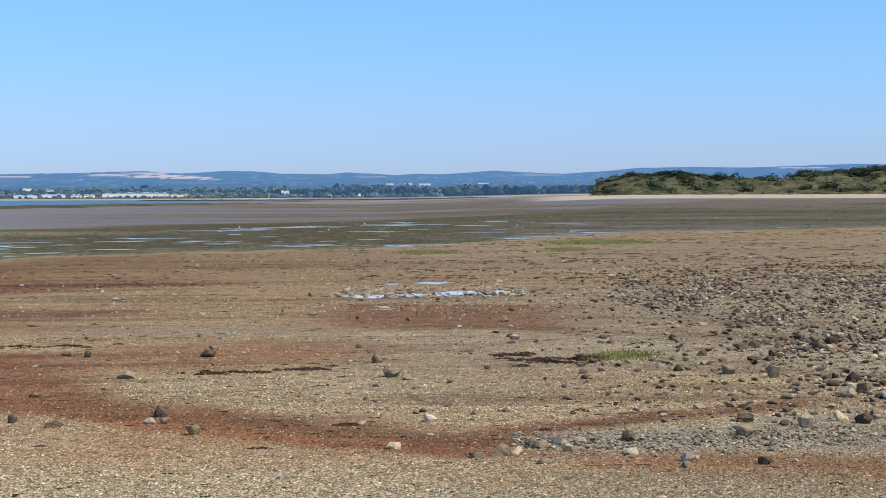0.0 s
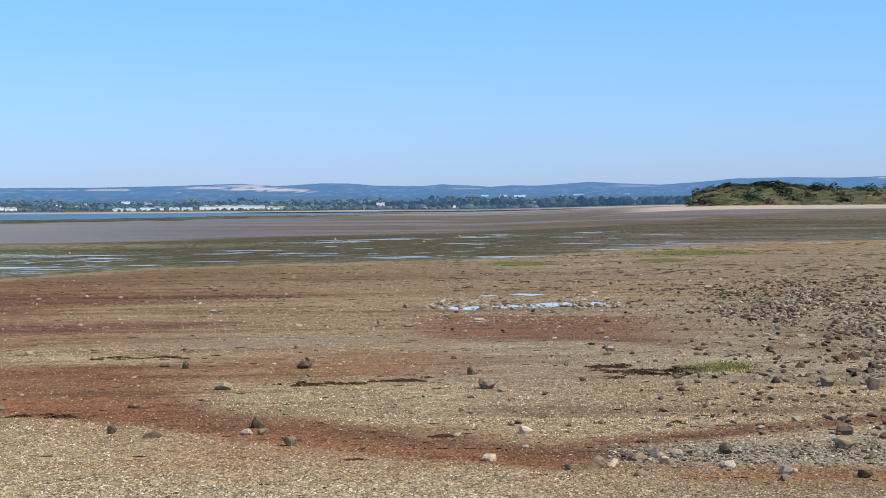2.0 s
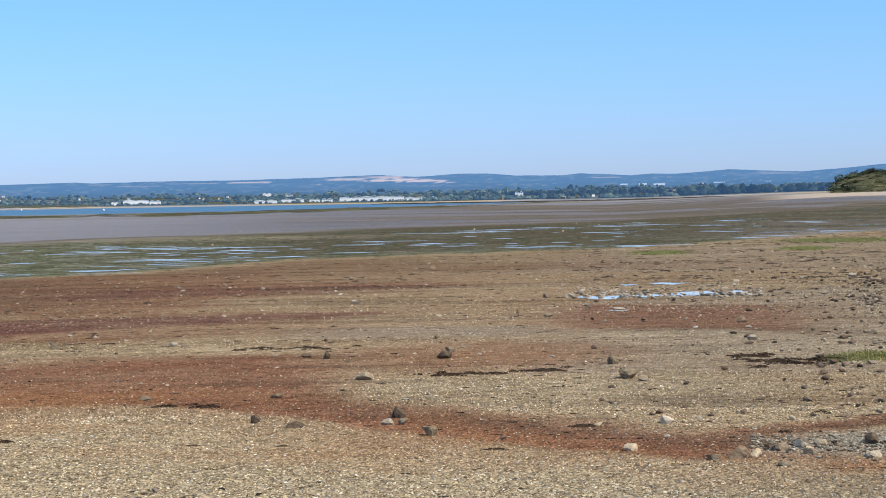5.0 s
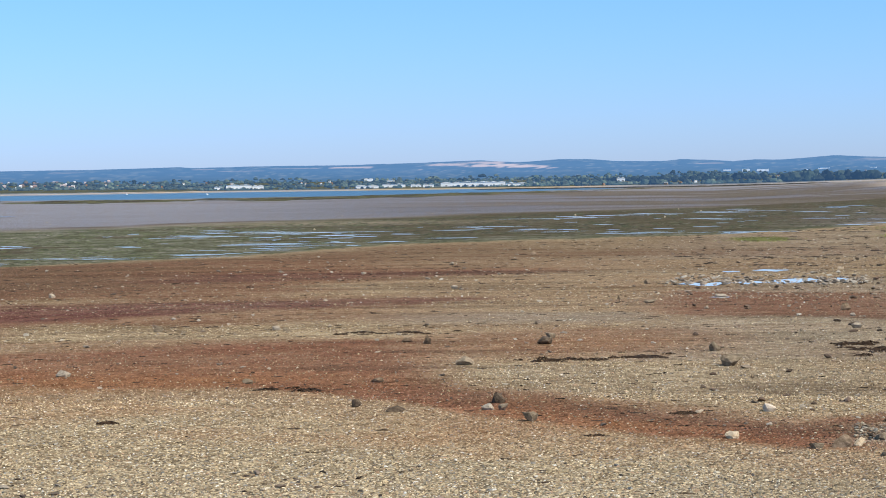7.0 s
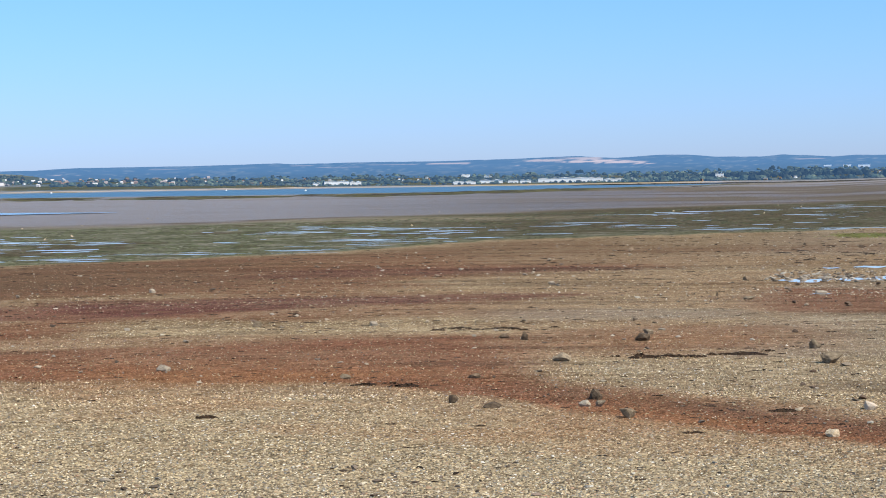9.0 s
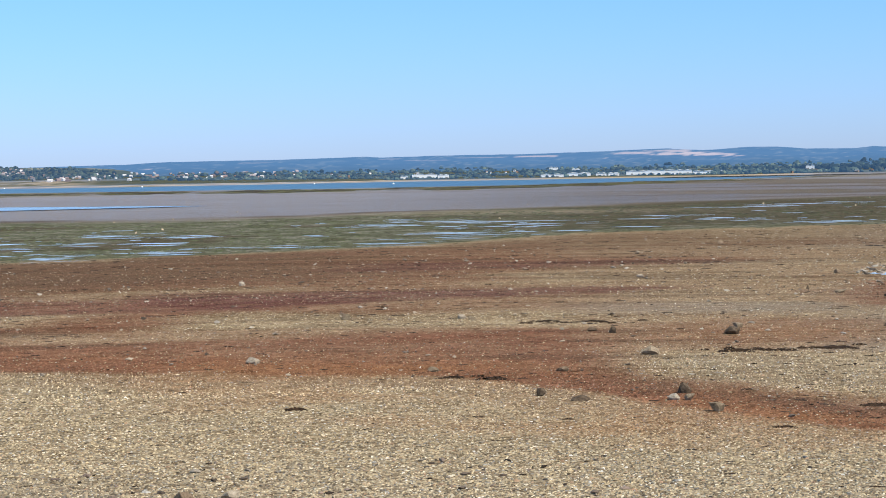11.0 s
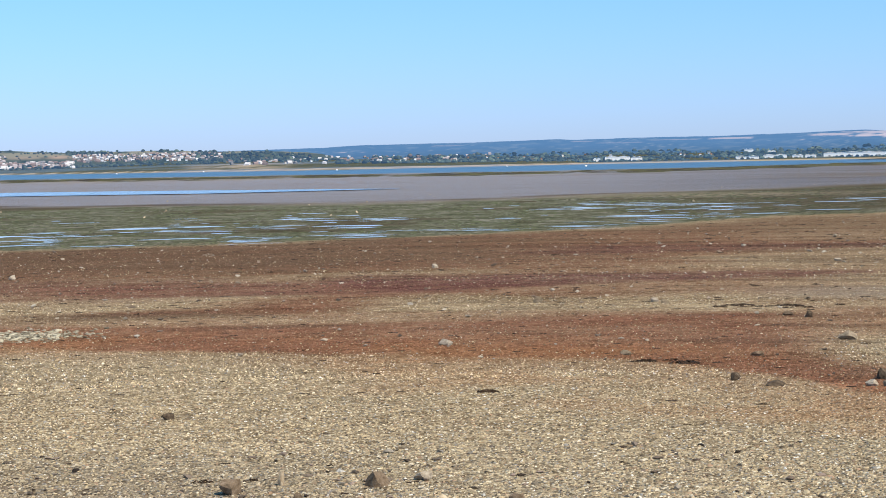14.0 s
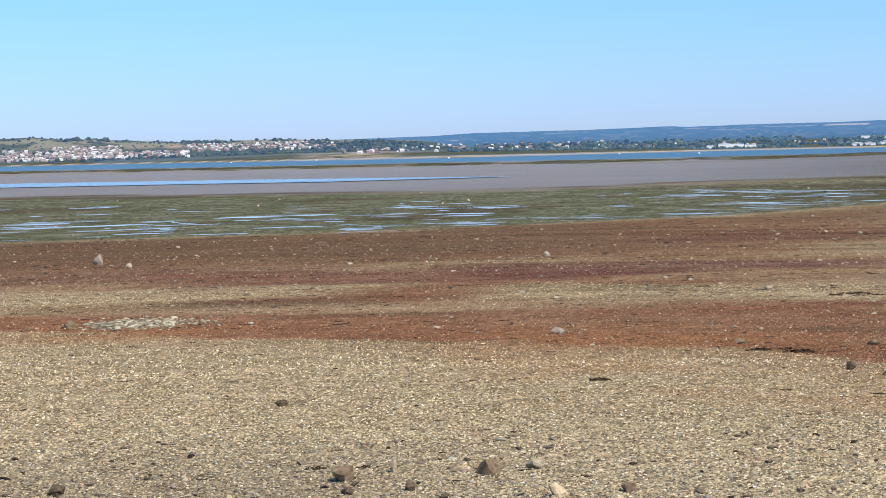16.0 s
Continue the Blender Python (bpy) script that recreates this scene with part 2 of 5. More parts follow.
MAT = {
    "ground": ground_material(),
    "pebble": tinted_material("pebbles", 0.8, 0.08, 90.0, 0.3, 0.003, 0.35),
    "leaf": tinted_material("leaves", 0.8, 0.05, 2.0, 0.3, 0.05, 0.4),
    # leaves with a faint blue emission as painted haze
    "hazy_leaf": tinted_material("hazy_leaves", 0.9, 0.0, 0.3, 0.0, 0.05, 0.2, 0.4),
    "weed": plain_material("dry_wrack", (0.040, 0.024, 0.014), 0.85, 0.5, 40.0),
    "dark": rock_material("dark_flint", (0.045, 0.032, 0.022), (0.12, 0.088, 0.062), (0.22, 0.165, 0.115)),
    "grey": rock_material("grey_stone", (0.13, 0.098, 0.068), (0.27, 0.21, 0.145), (0.42, 0.335, 0.235)),
    "pale": rock_material("pale_stone", (0.24, 0.195, 0.145), (0.40, 0.33, 0.25), (0.58, 0.50, 0.39)),
    "cream": rock_material("cream_stone", (0.40, 0.29, 0.18), (0.60, 0.47, 0.32), (0.78, 0.66, 0.50)),
    "white": rock_material("white_stone", (0.62, 0.50, 0.37), (0.74, 0.61, 0.48), (0.82, 0.71, 0.59)),
    "brown": rock_material("brown_stone", (0.10, 0.07, 0.046), (0.21, 0.15, 0.10), (0.34, 0.255, 0.18)),
    "sea": water_material("channel_water", (0.022, 0.058, 0.090), 0.28, 0.46, 0.8),
    "pool": water_material("still_water", (0.60, 0.57, 0.56), 0.02, 0, 3.0),
    "silt_pool": water_material("silty_water", (0.74, 0.69, 0.67), 0.04, 0, 6.0),
    "creek": water_material("creek_water", (0.10, 0.18, 0.32), 0.14, 0, 2.0),
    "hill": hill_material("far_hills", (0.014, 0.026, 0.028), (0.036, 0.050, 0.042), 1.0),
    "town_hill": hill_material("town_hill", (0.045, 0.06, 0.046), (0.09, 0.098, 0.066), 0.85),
    "wall": plain_material("white_render", (0.87, 0.87, 0.88), 0.7, 0.05, 0.4),
    "brick": plain_material("pink_brick", (0.42, 0.27, 0.20), 0.8, 0.15, 0.6),
    "roof": plain_material("tiled_roof", (0.22, 0.145, 0.115), 0.8, 0.2, 0.8),
    "slate": plain_material("grey_roof", (0.30, 0.30, 0.31), 0.7, 0.12, 0.3),
    # house colours with a weaker blue emission, again painted haze
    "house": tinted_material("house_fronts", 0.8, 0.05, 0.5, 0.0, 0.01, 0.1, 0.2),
    "pane": water_material("window_glass", (0.03, 0.04, 0.05), 0.1, 0, 1),
    "bark": plain_material("bark", (0.07, 0.055, 0.04), 0.9, 0.3, 3.0),
}


# ---- mesh helpers ----
def mesh_of(name, verts, faces, mat, smooth=False, colors=None):
    """faces: an array of triangles or of quads."""
    me = bpy.data.meshes.new(name)
    verts, faces = np.asarray(verts, np.float32), np.asarray(faces, np.int32)
    k = faces.shape[1]
    me.vertices.add(len(verts))
    me.vertices.foreach_set("co", verts.ravel())
    me.loops.add(faces.size)
    me.loops.foreach_set("vertex_index", faces.ravel())
    me.polygons.add(len(faces))
    me.polygons.foreach_set("loop_start", np.arange(0, faces.size, k, dtype=np.int32))
    me.polygons.foreach_set("use_smooth", np.full(len(faces), smooth))
    me.update(calc_edges=True)
    for key, values in (colors or {}).items():
        layer = me.attributes.new(key, "FLOAT_COLOR", "POINT")
        layer.data.foreach_set("color", np.asarray(values, np.float32).ravel())
    me.materials.append(mat)
    return me


def bm_mesh(name, bm, mat, smooth=False):
    me = bpy.data.meshes.new(name)
    bm.to_mesh(me)
    bm.free()
    for p in me.polygons:
        p.use_smooth = smooth
    me.materials.append(mat)
    return me


def part(name, bm, mat, parent, label="", smooth=False):
    ob = new(name, bm_mesh(name, bm, mat, smooth))
    ob.parent = parent
    return tagged(ob, label)


def scattered(name, shapes, places, turns, sizes, tints, mat, smooth=False):
    """One mesh of many pieces: shapes is a list of (verts, faces) with equal face sizes; sizes are rows of three."""
    pick = rng.integers(0, len(shapes), len(places))
    vs, fs, cs, base = [], [], [], 0
    for k, (v, f) in enumerate(shapes):
        i = np.nonzero(pick == k)[0]
        if not len(i):
            continue
        p = v[None] * sizes[i][:, None, :]
        c, s = np.cos(turns[i])[:, None], np.sin(turns[i])[:, None]
        p = np.stack([p[..., 0] * c - p[..., 1] * s, p[..., 0] * s + p[..., 1] * c, p[..., 2]], -1) + places[i][:, None, :]
        vs.append(p.reshape(-1, 3))
        fs.append((f[None] + base + np.arange(len(i))[:, None, None] * len(v)).reshape(-1, f.shape[1]))
        cs.append(np.repeat(np.c_[tints[i], np.ones(len(i))], len(v), 0))
        base += len(i) * len(v)
    return new(name, mesh_of(name, np.concatenate(vs), np.concatenate(fs), mat, smooth, {"tint": np.concatenate(cs)}))


def polar(az, r, up=0.0):
    return np.stack([r * np.sin(np.radians(az)), r * np.cos(np.radians(az)), height(az, r) + up], -1)


# ---- the beach's colours ----
def streak(az, r, mid, dist, half_az, half):
    """A long patch of the shore, half in parts of its distance."""
    return bump(az, mid, half_az) * bump(np.log(r / dist), 0, half)


def plate(az, r, row, wave):
    """A field of the shore with soft uneven rims: azimuths, then near and far distance at its two ends."""
    a0, a1, near0, far0, near1, far1 = row[:6]
    az = az + 5.0 * (wave - 0.5)
    q = np.clip((az - a0) / (a1 - a0), 0, 1)
    v = np.log(r) + 0.05 * (wave - 0.5)
    lo, hi = np.log(near0) * (1 - q) + np.log(near1) * q, np.log(far0) * (1 - q) + np.log(far1) * q
    return step(a0 - 1.6, a0 + 2.2, az) * step(a1 + 1.6, a1 - 2.2, az) * step(lo - 0.02, lo + 0.03, v) * step(hi + 0.02, hi - 0.03, v)


def zones(az, r):
    """Rust-red and purple films of algae, grey gravel, dark patches; green flats, mud, sand, land."""
    lr = np.log(np.maximum(r, 0.1))
    x, y = r * np.sin(np.radians(az)), r * np.cos(np.radians(az))
    long_n = fbm(az * 0.16 + 5, lr * 16, 11)
    long_m = fbm(az * 0.10 - 3, lr * 30, 21)
    patch = fbm(x * 0.5, y * 0.5, 31)
    fine = fbm(x * 2.2, y * 2.2, 41)
    wob = 1 + 0.03 * (fbm(az * 0.3, az * 0 + 2, 51) - 0.5) + 0.03 * (fine - 0.5)
    edge = tan_edge(az) * wob
    gn, gf = green_near(az) * (1 + 0.06 * (long_n - 0.5) + 0.05 * (fine - 0.5)), green_far(az) * (1 + 0.12 * (long_n - 0.5))
    # the rust line at the foot of the near gravel bank
    west = step(6.0, -8.0, az)
    red = step(edge * 0.985, edge * 1.02, r) * step(edge * 1.20, edge * 1.07, r) * (0.55 + 0.45 * step(4.5, 0.5, az) + 0.3 * (fine - 0.5))
    red = np.maximum(red, 0.30 * step(edge * 0.90, edge * 0.985, r) * step(edge * 1.03, edge, r) * (0.4 + 1.2 * (patch - 0.2)))
    red = red * np.where(az > 4, step(edge * 1.085, edge * 1.05, r), 1.0)
    red = np.maximum(red, bump(r / (upper_arm(az) * wob), 1.0, 0.045) * step(-2, 2, az) * step(13, 10.5, az) * 0.9 * step(0.3, 0.55, fine + 0.25))
    # the red flats behind it, with tan, purple, grey and dark fields of their own
    flats = step(edge, edge * 1.04, r) * step(gn * 1.03, gn * 0.92, r)
    base = curve_of(az, (-46, 0.50), (-14, 0.48), (-6, 0.28), (2, 0.16), (20, 0.10))
    stripes = step(0.34, 0.66, long_n * 0.75 + long_m * 0.25) - 0.5
    tone = base + (0.35 * base + 0.12) * stripes + 0.25 * (patch - 0.5) + 0.2 * (fine - 0.5)
    for row in ((-48, -25, 16.0, 21.2, 15.0, 18.7, 0.95), (-27, -11, 15.0, 18.9, 13.0, 20.2, 0.92), (-12, -2, 17.9, 21.6, 17.9, 21.4, 0.62), (-35, -20, 20.9, 28.8, 20.9, 26.0, 0.85),
                (-12, -5.5, 26.9, 29.6, 28.2, 29.3, 0.9), (-4.8, 4.5, 24.0, 31.5, 22.4, 30.5, 0.8), (-18, -6, 43.0, 51.0, 43.0, 47.0, 0.7), (-8, 6, 60.0, 68.0, 62.0, 70.0, 0.45), (-48, -13, 29.5, 46.0, 31.5, 66.0, 0.75), (2, 18, 62, 84, 70, 120, 0.2)):
        m = plate(az, r, row, long_n)
        tone = tone * (1 - m) + m * (row[6] + 0.25 * (fine - 0.5) + 0.15 * stripes)
    for row in ((-48, -28.5, 21.2, 25.6, 22.0, 24.2, 0.03), (-25, -11.5, 20.6, 23.9, 20.0, 22.6, 0.02), (-12, -7.5, 20.4, 22.0, 20.9, 21.8, 0.2), (-11.5, -3.8, 25.0, 40.0, 24.8, 40.0, 0.26), (-15, -11, 30.6, 36.0, 30.6, 38.0, 0.12), (-10, 4, 13.6, 17.2, 13.3, 17.6, 0.04)):
        m = plate(az, r, row, long_n)
        tone = tone * (1 - m) + m * (row[6] + 0.15 * (fine - 0.4))
    red = np.maximum(red, np.clip(tone, 0, 1) * flats)
    purple = np.zeros_like(red)
    for row in ((-27, -10, 23.6, 29.6, 27.4, 29.0, 1.0), (-20, -7.5, 37.0, 46.0, 41.0, 45.5, 0.8), (-36, -22, 23.5, 27.5, 24.0, 29.0, 0.6), (-44, -30, 26.5, 31.0, 26.5, 30.5, 0.55)):
        purple = np.maximum(purple, plate(az, r, row, long_n) * row[6] * (0.6 + 0.9 * (fine - 0.3)))
    grey = np.zeros_like(red)
    for row in ((-13, -3.5, 22.2, 24.7, 22.2, 24.4, 0.6), (2.5, 9, 11.45, 12.5, 11.6, 13.0, 0.95), (8, 18, 11.6, 13.4, 12.2, 14.5, 0.6), (-4, 18, 17, 30, 17, 62, 0.40), (-4, 18, 55, 84, 60, 120, 0.35), (-9, 3, 14.2, 16.6, 14.0, 16.8, 0.15)):
        grey = np.maximum(grey, plate(az, r, row, long_n) * row[6])
    grey = np.maximum(grey, (0.20 + 0.12 * step(-24, -33, az)) * step(12.0, 8.6, r) * (0.6 + 0.8 * (patch - 0.3)))
    dark_near = 0.36 * step(-18, -36, az) * step(11.0, 8.8, r) * step(6.0, 8.0, r) * step(-70, -48, az)
    red = np.maximum(red, 0.6 * plate(az, r, (3.0, 18, 10.95, 11.45, 11.0, 11.5), long_n))
    red = red * (1 - 0.9 * np.clip(streak(az, r, -35.9, 18.7, 2.1, 0.04) + plate(az, r, (2.5, 18, 11.6, 12.4, 11.8, 13.4), long_n), 0, 1))
    dark = (0.72 - 0.24 * step(-28, -18, az)) * step(27, 37, r) * step(gn * 1.02, gn * 0.95, r) * step(-13, -22, az) * (0.75 + 0.5 * (patch - 0.4))
    dark = np.maximum(dark, dark_near * (0.8 + 0.4 * patch))
    dark = np.maximum(dark, 0.55 * plate(az, r, (-37, -28, 20.3, 21.8, 20.3, 21.6), long_n))
    dark = np.maximum(dark, 0.40 * step(0.60, 0.72, long_m) * step(edge, edge * 1.2, r) * step(gn, gn * 0.9, r))
    dark = np.maximum(dark, (0.35 - 0.25 * step(-8, 2, az)) * step(45, 65, r) * step(gn, gn * 0.95, r))
    dark = np.maximum(dark, 0.45 * bump(r / (edge * (1.085 + 0.03 * (fine - 0.5))), 1.0, 0.06) * step(5.0, 2.0, az) * step(-13, -8, az))
    dark = np.maximum(dark, 0.4 * bump(r / upper_arm(az), 1.0, 0.03) * step(1, 4, az) * step(12, 10, az))
    # the orange film on either side of the edge of the tan gravel
    orange = 0.95 * bump(np.log(r / edge), 0.035, 0.14) * step(5, -3, az) * (0.35 + 1.6 * (patch - 0.4) + 0.8 * (fine - 0.5) + 0.5 * stripes)
    for row in ((-48, -26, 17.6, 19.8, 16.0, 17.8, 0.85), (-28, -12, 15.4, 17.4, 13.6, 16.0, 0.6), (-26, -7, 13.2, 15.4, 10.6, 12.3, 0.8), (-14, 3, 11.7, 13.4, 10.0, 11.9, 0.6), (3.5, 18, 10.85, 11.45, 10.9, 11.55, 1.4), (-10, -1, 18.2, 20.0, 18.2, 20.0, 0.3)):
        orange = np.maximum(orange, plate(az, r, row, long_n) * row[6] * (0.35 + 1.6 * (patch - 0.35) + 0.5 * stripes))
    green = step(gn * 0.985, gn * 1.02, r) * step(gf * 1.05, gf * 0.93, r)
    mud = step(gf * 0.93, gf * 1.05, r)
    # weed-grown banks out on the mud
    near = water_near(az)
    bank = step(0.45, 0.55, fbm(az * 0.2, lr * 8, 71)) * step(150, 230, r)
    green = np.maximum(green, mud * bank * 0.85 * (step(near * 0.55, near * 0.9, r) * step(-4, -9, az) + 0.8 * step(-15, -4, az)))
    grass = streak(az, r, -0.6, 80.5, 1.1, 0.035) + streak(az, r, 3.95, 84.5, 1.0, 0.035) + streak(az, r, 5.0, 98.5, 2.2, 0.05)
    green = np.maximum(green, 0.8 * np.clip(grass, 0, 1))
    slick = step(0.46, 0.6, fbm(az * 0.10, lr * 9, 77)) * step(-2, 4, az) * green * 0.4
    green, mud = green - slick, np.maximum(mud, slick)
    mud = np.clip(np.minimum(mud, 1 - green), 0, 1)
    dark = np.maximum(dark, bump(np.log(r / gf), 0, 0.05) * (0.2 + 0.7 * step(0.4, 0.6, long_n)))
    dark = np.maximum(dark, 0.7 * step(0.56, 0.68, fbm(az * 0.2, lr * 12, 75)) * step(gn, gn * 1.1, r) * np.clip(green + 0.12, 0, 1) * step(1400, 800, r))
    dark = np.maximum(dark, bump(np.log(r / (near * 0.60)), 0, 0.05) * step(-26, -16, az) * step(-2, -7, az) * 0.7)
    dark = np.maximum(dark, bump(np.log(r / (near * 0.86)), 0, 0.13) * step(-4, -8, az) * (0.35 + 0.6 * step(0.4, 0.6, long_n)))
    dark = np.maximum(dark, (0.38 + 0.45 * long_n) * step(-21, -9, az) * step(gn, gn * 1.15, r) * step(1500, 700, r))
    dark = np.maximum(dark, bump(r, 555, 40) * step(1, 5, az) * (0.55 + 0.4 * step(0.3, 0.5, long_n)))
    dark = np.maximum(dark, 0.24 * step(-6, 8, az) * step(0.3, 0.7, patch) * step(gn, gn * 0.9, r))
    dark = np.maximum(dark, 0.62 * step(0.44, 0.60, fbm(az * 0.5, lr * 26, 78)) * step(-6, 2, az) * step(gn, gn * 1.1, r) * step(600, 540, r))
    dark = np.maximum(dark, 0.5 * step(-1, 5, az) * step(gn, gn * 1.1, r) * step(566, 545, r))
    land = step(shore(az) + 20, shore(az) + 60, r)
    sand = step(shore(az) - 20, shore(az) + 5, r) * (1 - land)
    spit = step(2.0, 4.4, az) * step(572, 600, r) * step(1000, 900, r)
    sand = np.maximum(sand, spit)
    sand = np.maximum(sand, 0.3 * streak(az, r, -14, 128, 9, 0.10))
    pale_flat = 0.75 * bump(az, -29, 3.2) * step(shore(az) + 50, shore(az) + 200, r) * step(2760, 2640, r) * step(0.35, 0.5, fbm(az * 2.0, r * 0.006, 79))
    sand, land = np.maximum(sand, pale_flat), land * (1 - pale_flat)
    one = lambda q: np.clip(q, 0, 1)
    keep = 1 - one(green + mud + sand + land)
    return np.stack([one(red) * keep, one(purple) * keep, one(grey) * keep, one(dark) * (1 - one(sand + land))], -1), np.stack([one(green), one(mud), one(sand), one(land)], -1), np.stack([one(orange) * keep, step(edge * 0.94, edge * 1.05, r), 0 * r, 1 + 0 * r], -1)


def gravel_tint(az, r, n):
    """Colours of single pebbles, toned by the shore they lie on."""
    pal = np.array([(0.54, 0.415, 0.25), (0.42, 0.325, 0.19), (0.70, 0.585, 0.41), (0.18, 0.125, 0.075), (0.27, 0.245, 0.21), (0.74, 0.68, 0.58), (0.40, 0.25, 0.15), (0.085, 0.068, 0.055)])
    c = pal[rng.choice(len(pal), n, p=[0.33, 0.28, 0.10, 0.10, 0.08, 0.02, 0.05, 0.04])] * np.where(r < 13.6, rng.uniform(0.66, 1.2, n), rng.uniform(0.45, 1.5, n) * np.where(r < 26, 1.0, 0.86))[:, None]
    za, zb, zc = zones(az, r)
    c = c * (1 - 0.3 * zc[:, 1:2] * np.clip(za[:, 0:1] + za[:, 1:2] + za[:, 3:4], 0, 1))
    loose = rng.uniform(0, 1, n) < np.where(r < 27, 0.86, 0.72)
    for k, tone in ((2, GREY), (0, RED), (1, PURPLE), (3, (0.10, 0.062, 0.042))):
        f = (za[:, k] * loose * 0.9)[:, None]
        c = c * (1 - f) + np.array(tone) * rng.uniform(0.5, 1.9, (n, 1)) * f
    f = (zc[:, 0] * loose * 0.55)[:, None]
    return c * (1 - f) + np.array(ORANGE) * rng.uniform(0.7, 1.6, (n, 1)) * f


# ---- ground ----
def build_ground():
    az = np.concatenate([np.arange(-180, -46, 6.0), np.arange(-46, 19.999, 0.22), np.arange(20, 179, 6.0)])
    r = np.concatenate([[0.0, 0.3, 1, 2, 3.5, 5, 6.2, 7.2], np.geomspace(8, 45, 300), np.geomspace(45.5, 300, 150), np.geomspace(306, 4900, 100)])
    A, R = np.meshgrid(az, r, indexing="ij")
    za, zb, zc = zones(A.ravel(), R.ravel())
    verts = polar(A.ravel(), R.ravel())
    i, j = np.meshgrid(np.arange(len(az)), np.arange(len(r) - 1), indexing="ij")
    k = (i + 1) % len(az)
    n = len(r)
    faces = np.stack([i * n + j, i * n + j + 1, k * n + j + 1, k * n + j], -1).reshape(-1, 4)
    ob = new("ground", mesh_of("ground", verts, faces, MAT["ground"], True, {"zone_a": za, "zone_b": zb, "zone_c": zc}))
    return tagged(ob, "flat gravel beach with rust-red algae, green tidal flats and grey mud", "beach", kind="structure")


build_ground()


def sector(az0, az1, near, far, z, n=160):
    """A flat sheet between two curves of distance, at the height z."""
    az = np.linspace(az0, az1, n)
    q = np.linspace(0, 1, 12)
    A, Q = np.meshgrid(az, q, indexing="ij")
    R = near(A) * (1 - Q) + far(A) * Q
    v = np.stack([R * np.sin(np.radians(A)), R * np.cos(np.radians(A)), np.full_like(R, z)], -1).reshape(-1, 3)
    i, j = np.meshgrid(np.arange(n - 1), np.arange(11), indexing="ij")
    f = np.stack([i * 12 + j, i * 12 + j + 1, (i + 1) * 12 + j + 1, (i + 1) * 12 + j], -1).reshape(-1, 4)
    return v, f


v, f = sector(-75, -3.2, lambda a: water_near(a) * 0.96, lambda a: shore(a) + 5, -2.70)
tagged(new("water", mesh_of("water", v, f, MAT["sea"], True)), "calm blue channel of sea water beyond the mud", "sea", kind="structure")


def pool_mesh(az, r, length, depth, seed, mat="pool"):
    """A ragged sliver of water, lying on the flats, longer across the view than along it."""
    g = np.random.default_rng(seed)
    n = 40
    a = np.linspace(0, 2 * np.pi, n, endpoint=False)
    wob = 1 + 0.35 * (fbm(np.cos(a) * 3 + seed, np.sin(a) * 3 + seed, 81) - 0.5) + 0.5 * (vnoise(np.cos(a) * 5 + 3 * seed, np.sin(a) * 5, 83) - 0.5)
    u, w = np.cos(a) * wob * length / 2, np.sin(a) * wob * depth / 2 + 0.18 * depth * np.sin(np.cos(a) * 4 + seed)
    daz, rr = np.degrees(u / r), r + w
    ring = polar(az + daz, rr, 0.0)
    z = ring[:, 2].max() * 0.3 + ring[:, 2].mean() * 0.7 + 0.012
    ring[:, 2] = z
    v = np.concatenate([[ring.mean(0)], ring])
    i = np.arange(n)
    return mesh_of("puddle", v, np.stack([np.zeros(n, int), 1 + i, 1 + (i + 1) % n], -1), MAT[mat], True)


def puddle(az, r, length, depth, seed, label="shallow puddle of still water on green tidal flats", mat="pool"):
    ob = new("puddle", pool_mesh(az, r, length, depth, seed, mat))
    return tagged(ob, label, "puddle", "puddles on the flats")


spots = []
for k in range(370):
    a = rng.uniform(-44, 16)
    lo, hi = float(green_near(a)), float(green_far(a))
    q = rng.uniform(0.0, 1) ** 1.5
    d = lo * (1.0 + 0.02) + (hi * 0.9 - lo) * q * 0.75
    long_side = (0.22 + 1.7 * rng.uniform(0, 1) ** 1.9) * (d / 60)
    if rng.uniform() < 0.6 and spots:
        a, d = spots[int(rng.integers(len(spots)))]
        a, d = a + rng.normal(0, 0.55), d * (1 + rng.normal(0, 0.045))
    else:
        spots.append((a, d))
    pale = rng.uniform() < 0.6
    puddle(a, d, long_side, rng.uniform(0.12, 0.45) * (d / 60) ** 1.7, 100 + k, "pale film of silty water on green tidal flats" if pale else "shallow puddle of still water on green tidal flats", "silt_pool" if pale else "pool")
for k in range(16):
    a = rng.uniform(-43, -15)
    d = float(green_near(a)) * rng.uniform(1.02, 1.5)
    puddle(a, d, rng.uniform(1.2, 2.8) * d / 60, rng.uniform(0.4, 0.8) * (d / 60) ** 1.7, 500 + k)
# the long pool between stones, and the blue creek on the mud
for k, (a, d, length, depth) in enumerate(((-2.4, 33.6, 0.85, 1.0), (-0.95, 34.3, 0.7, 0.8), (0.3, 34.9, 0.75, 1.5), (0.85, 35.2, 0.45, 1.2), (1.75, 35.9, 0.4, 0.9), (-0.35, 42.4, 0.8, 0.9), (-1.9, 28.2, 0.3, 0.2), (-1.6, 41.5, 0.4, 0.5))):
    puddle(a, d, length, depth, 300 + k, "bright puddle of sea water between stones on the beach")


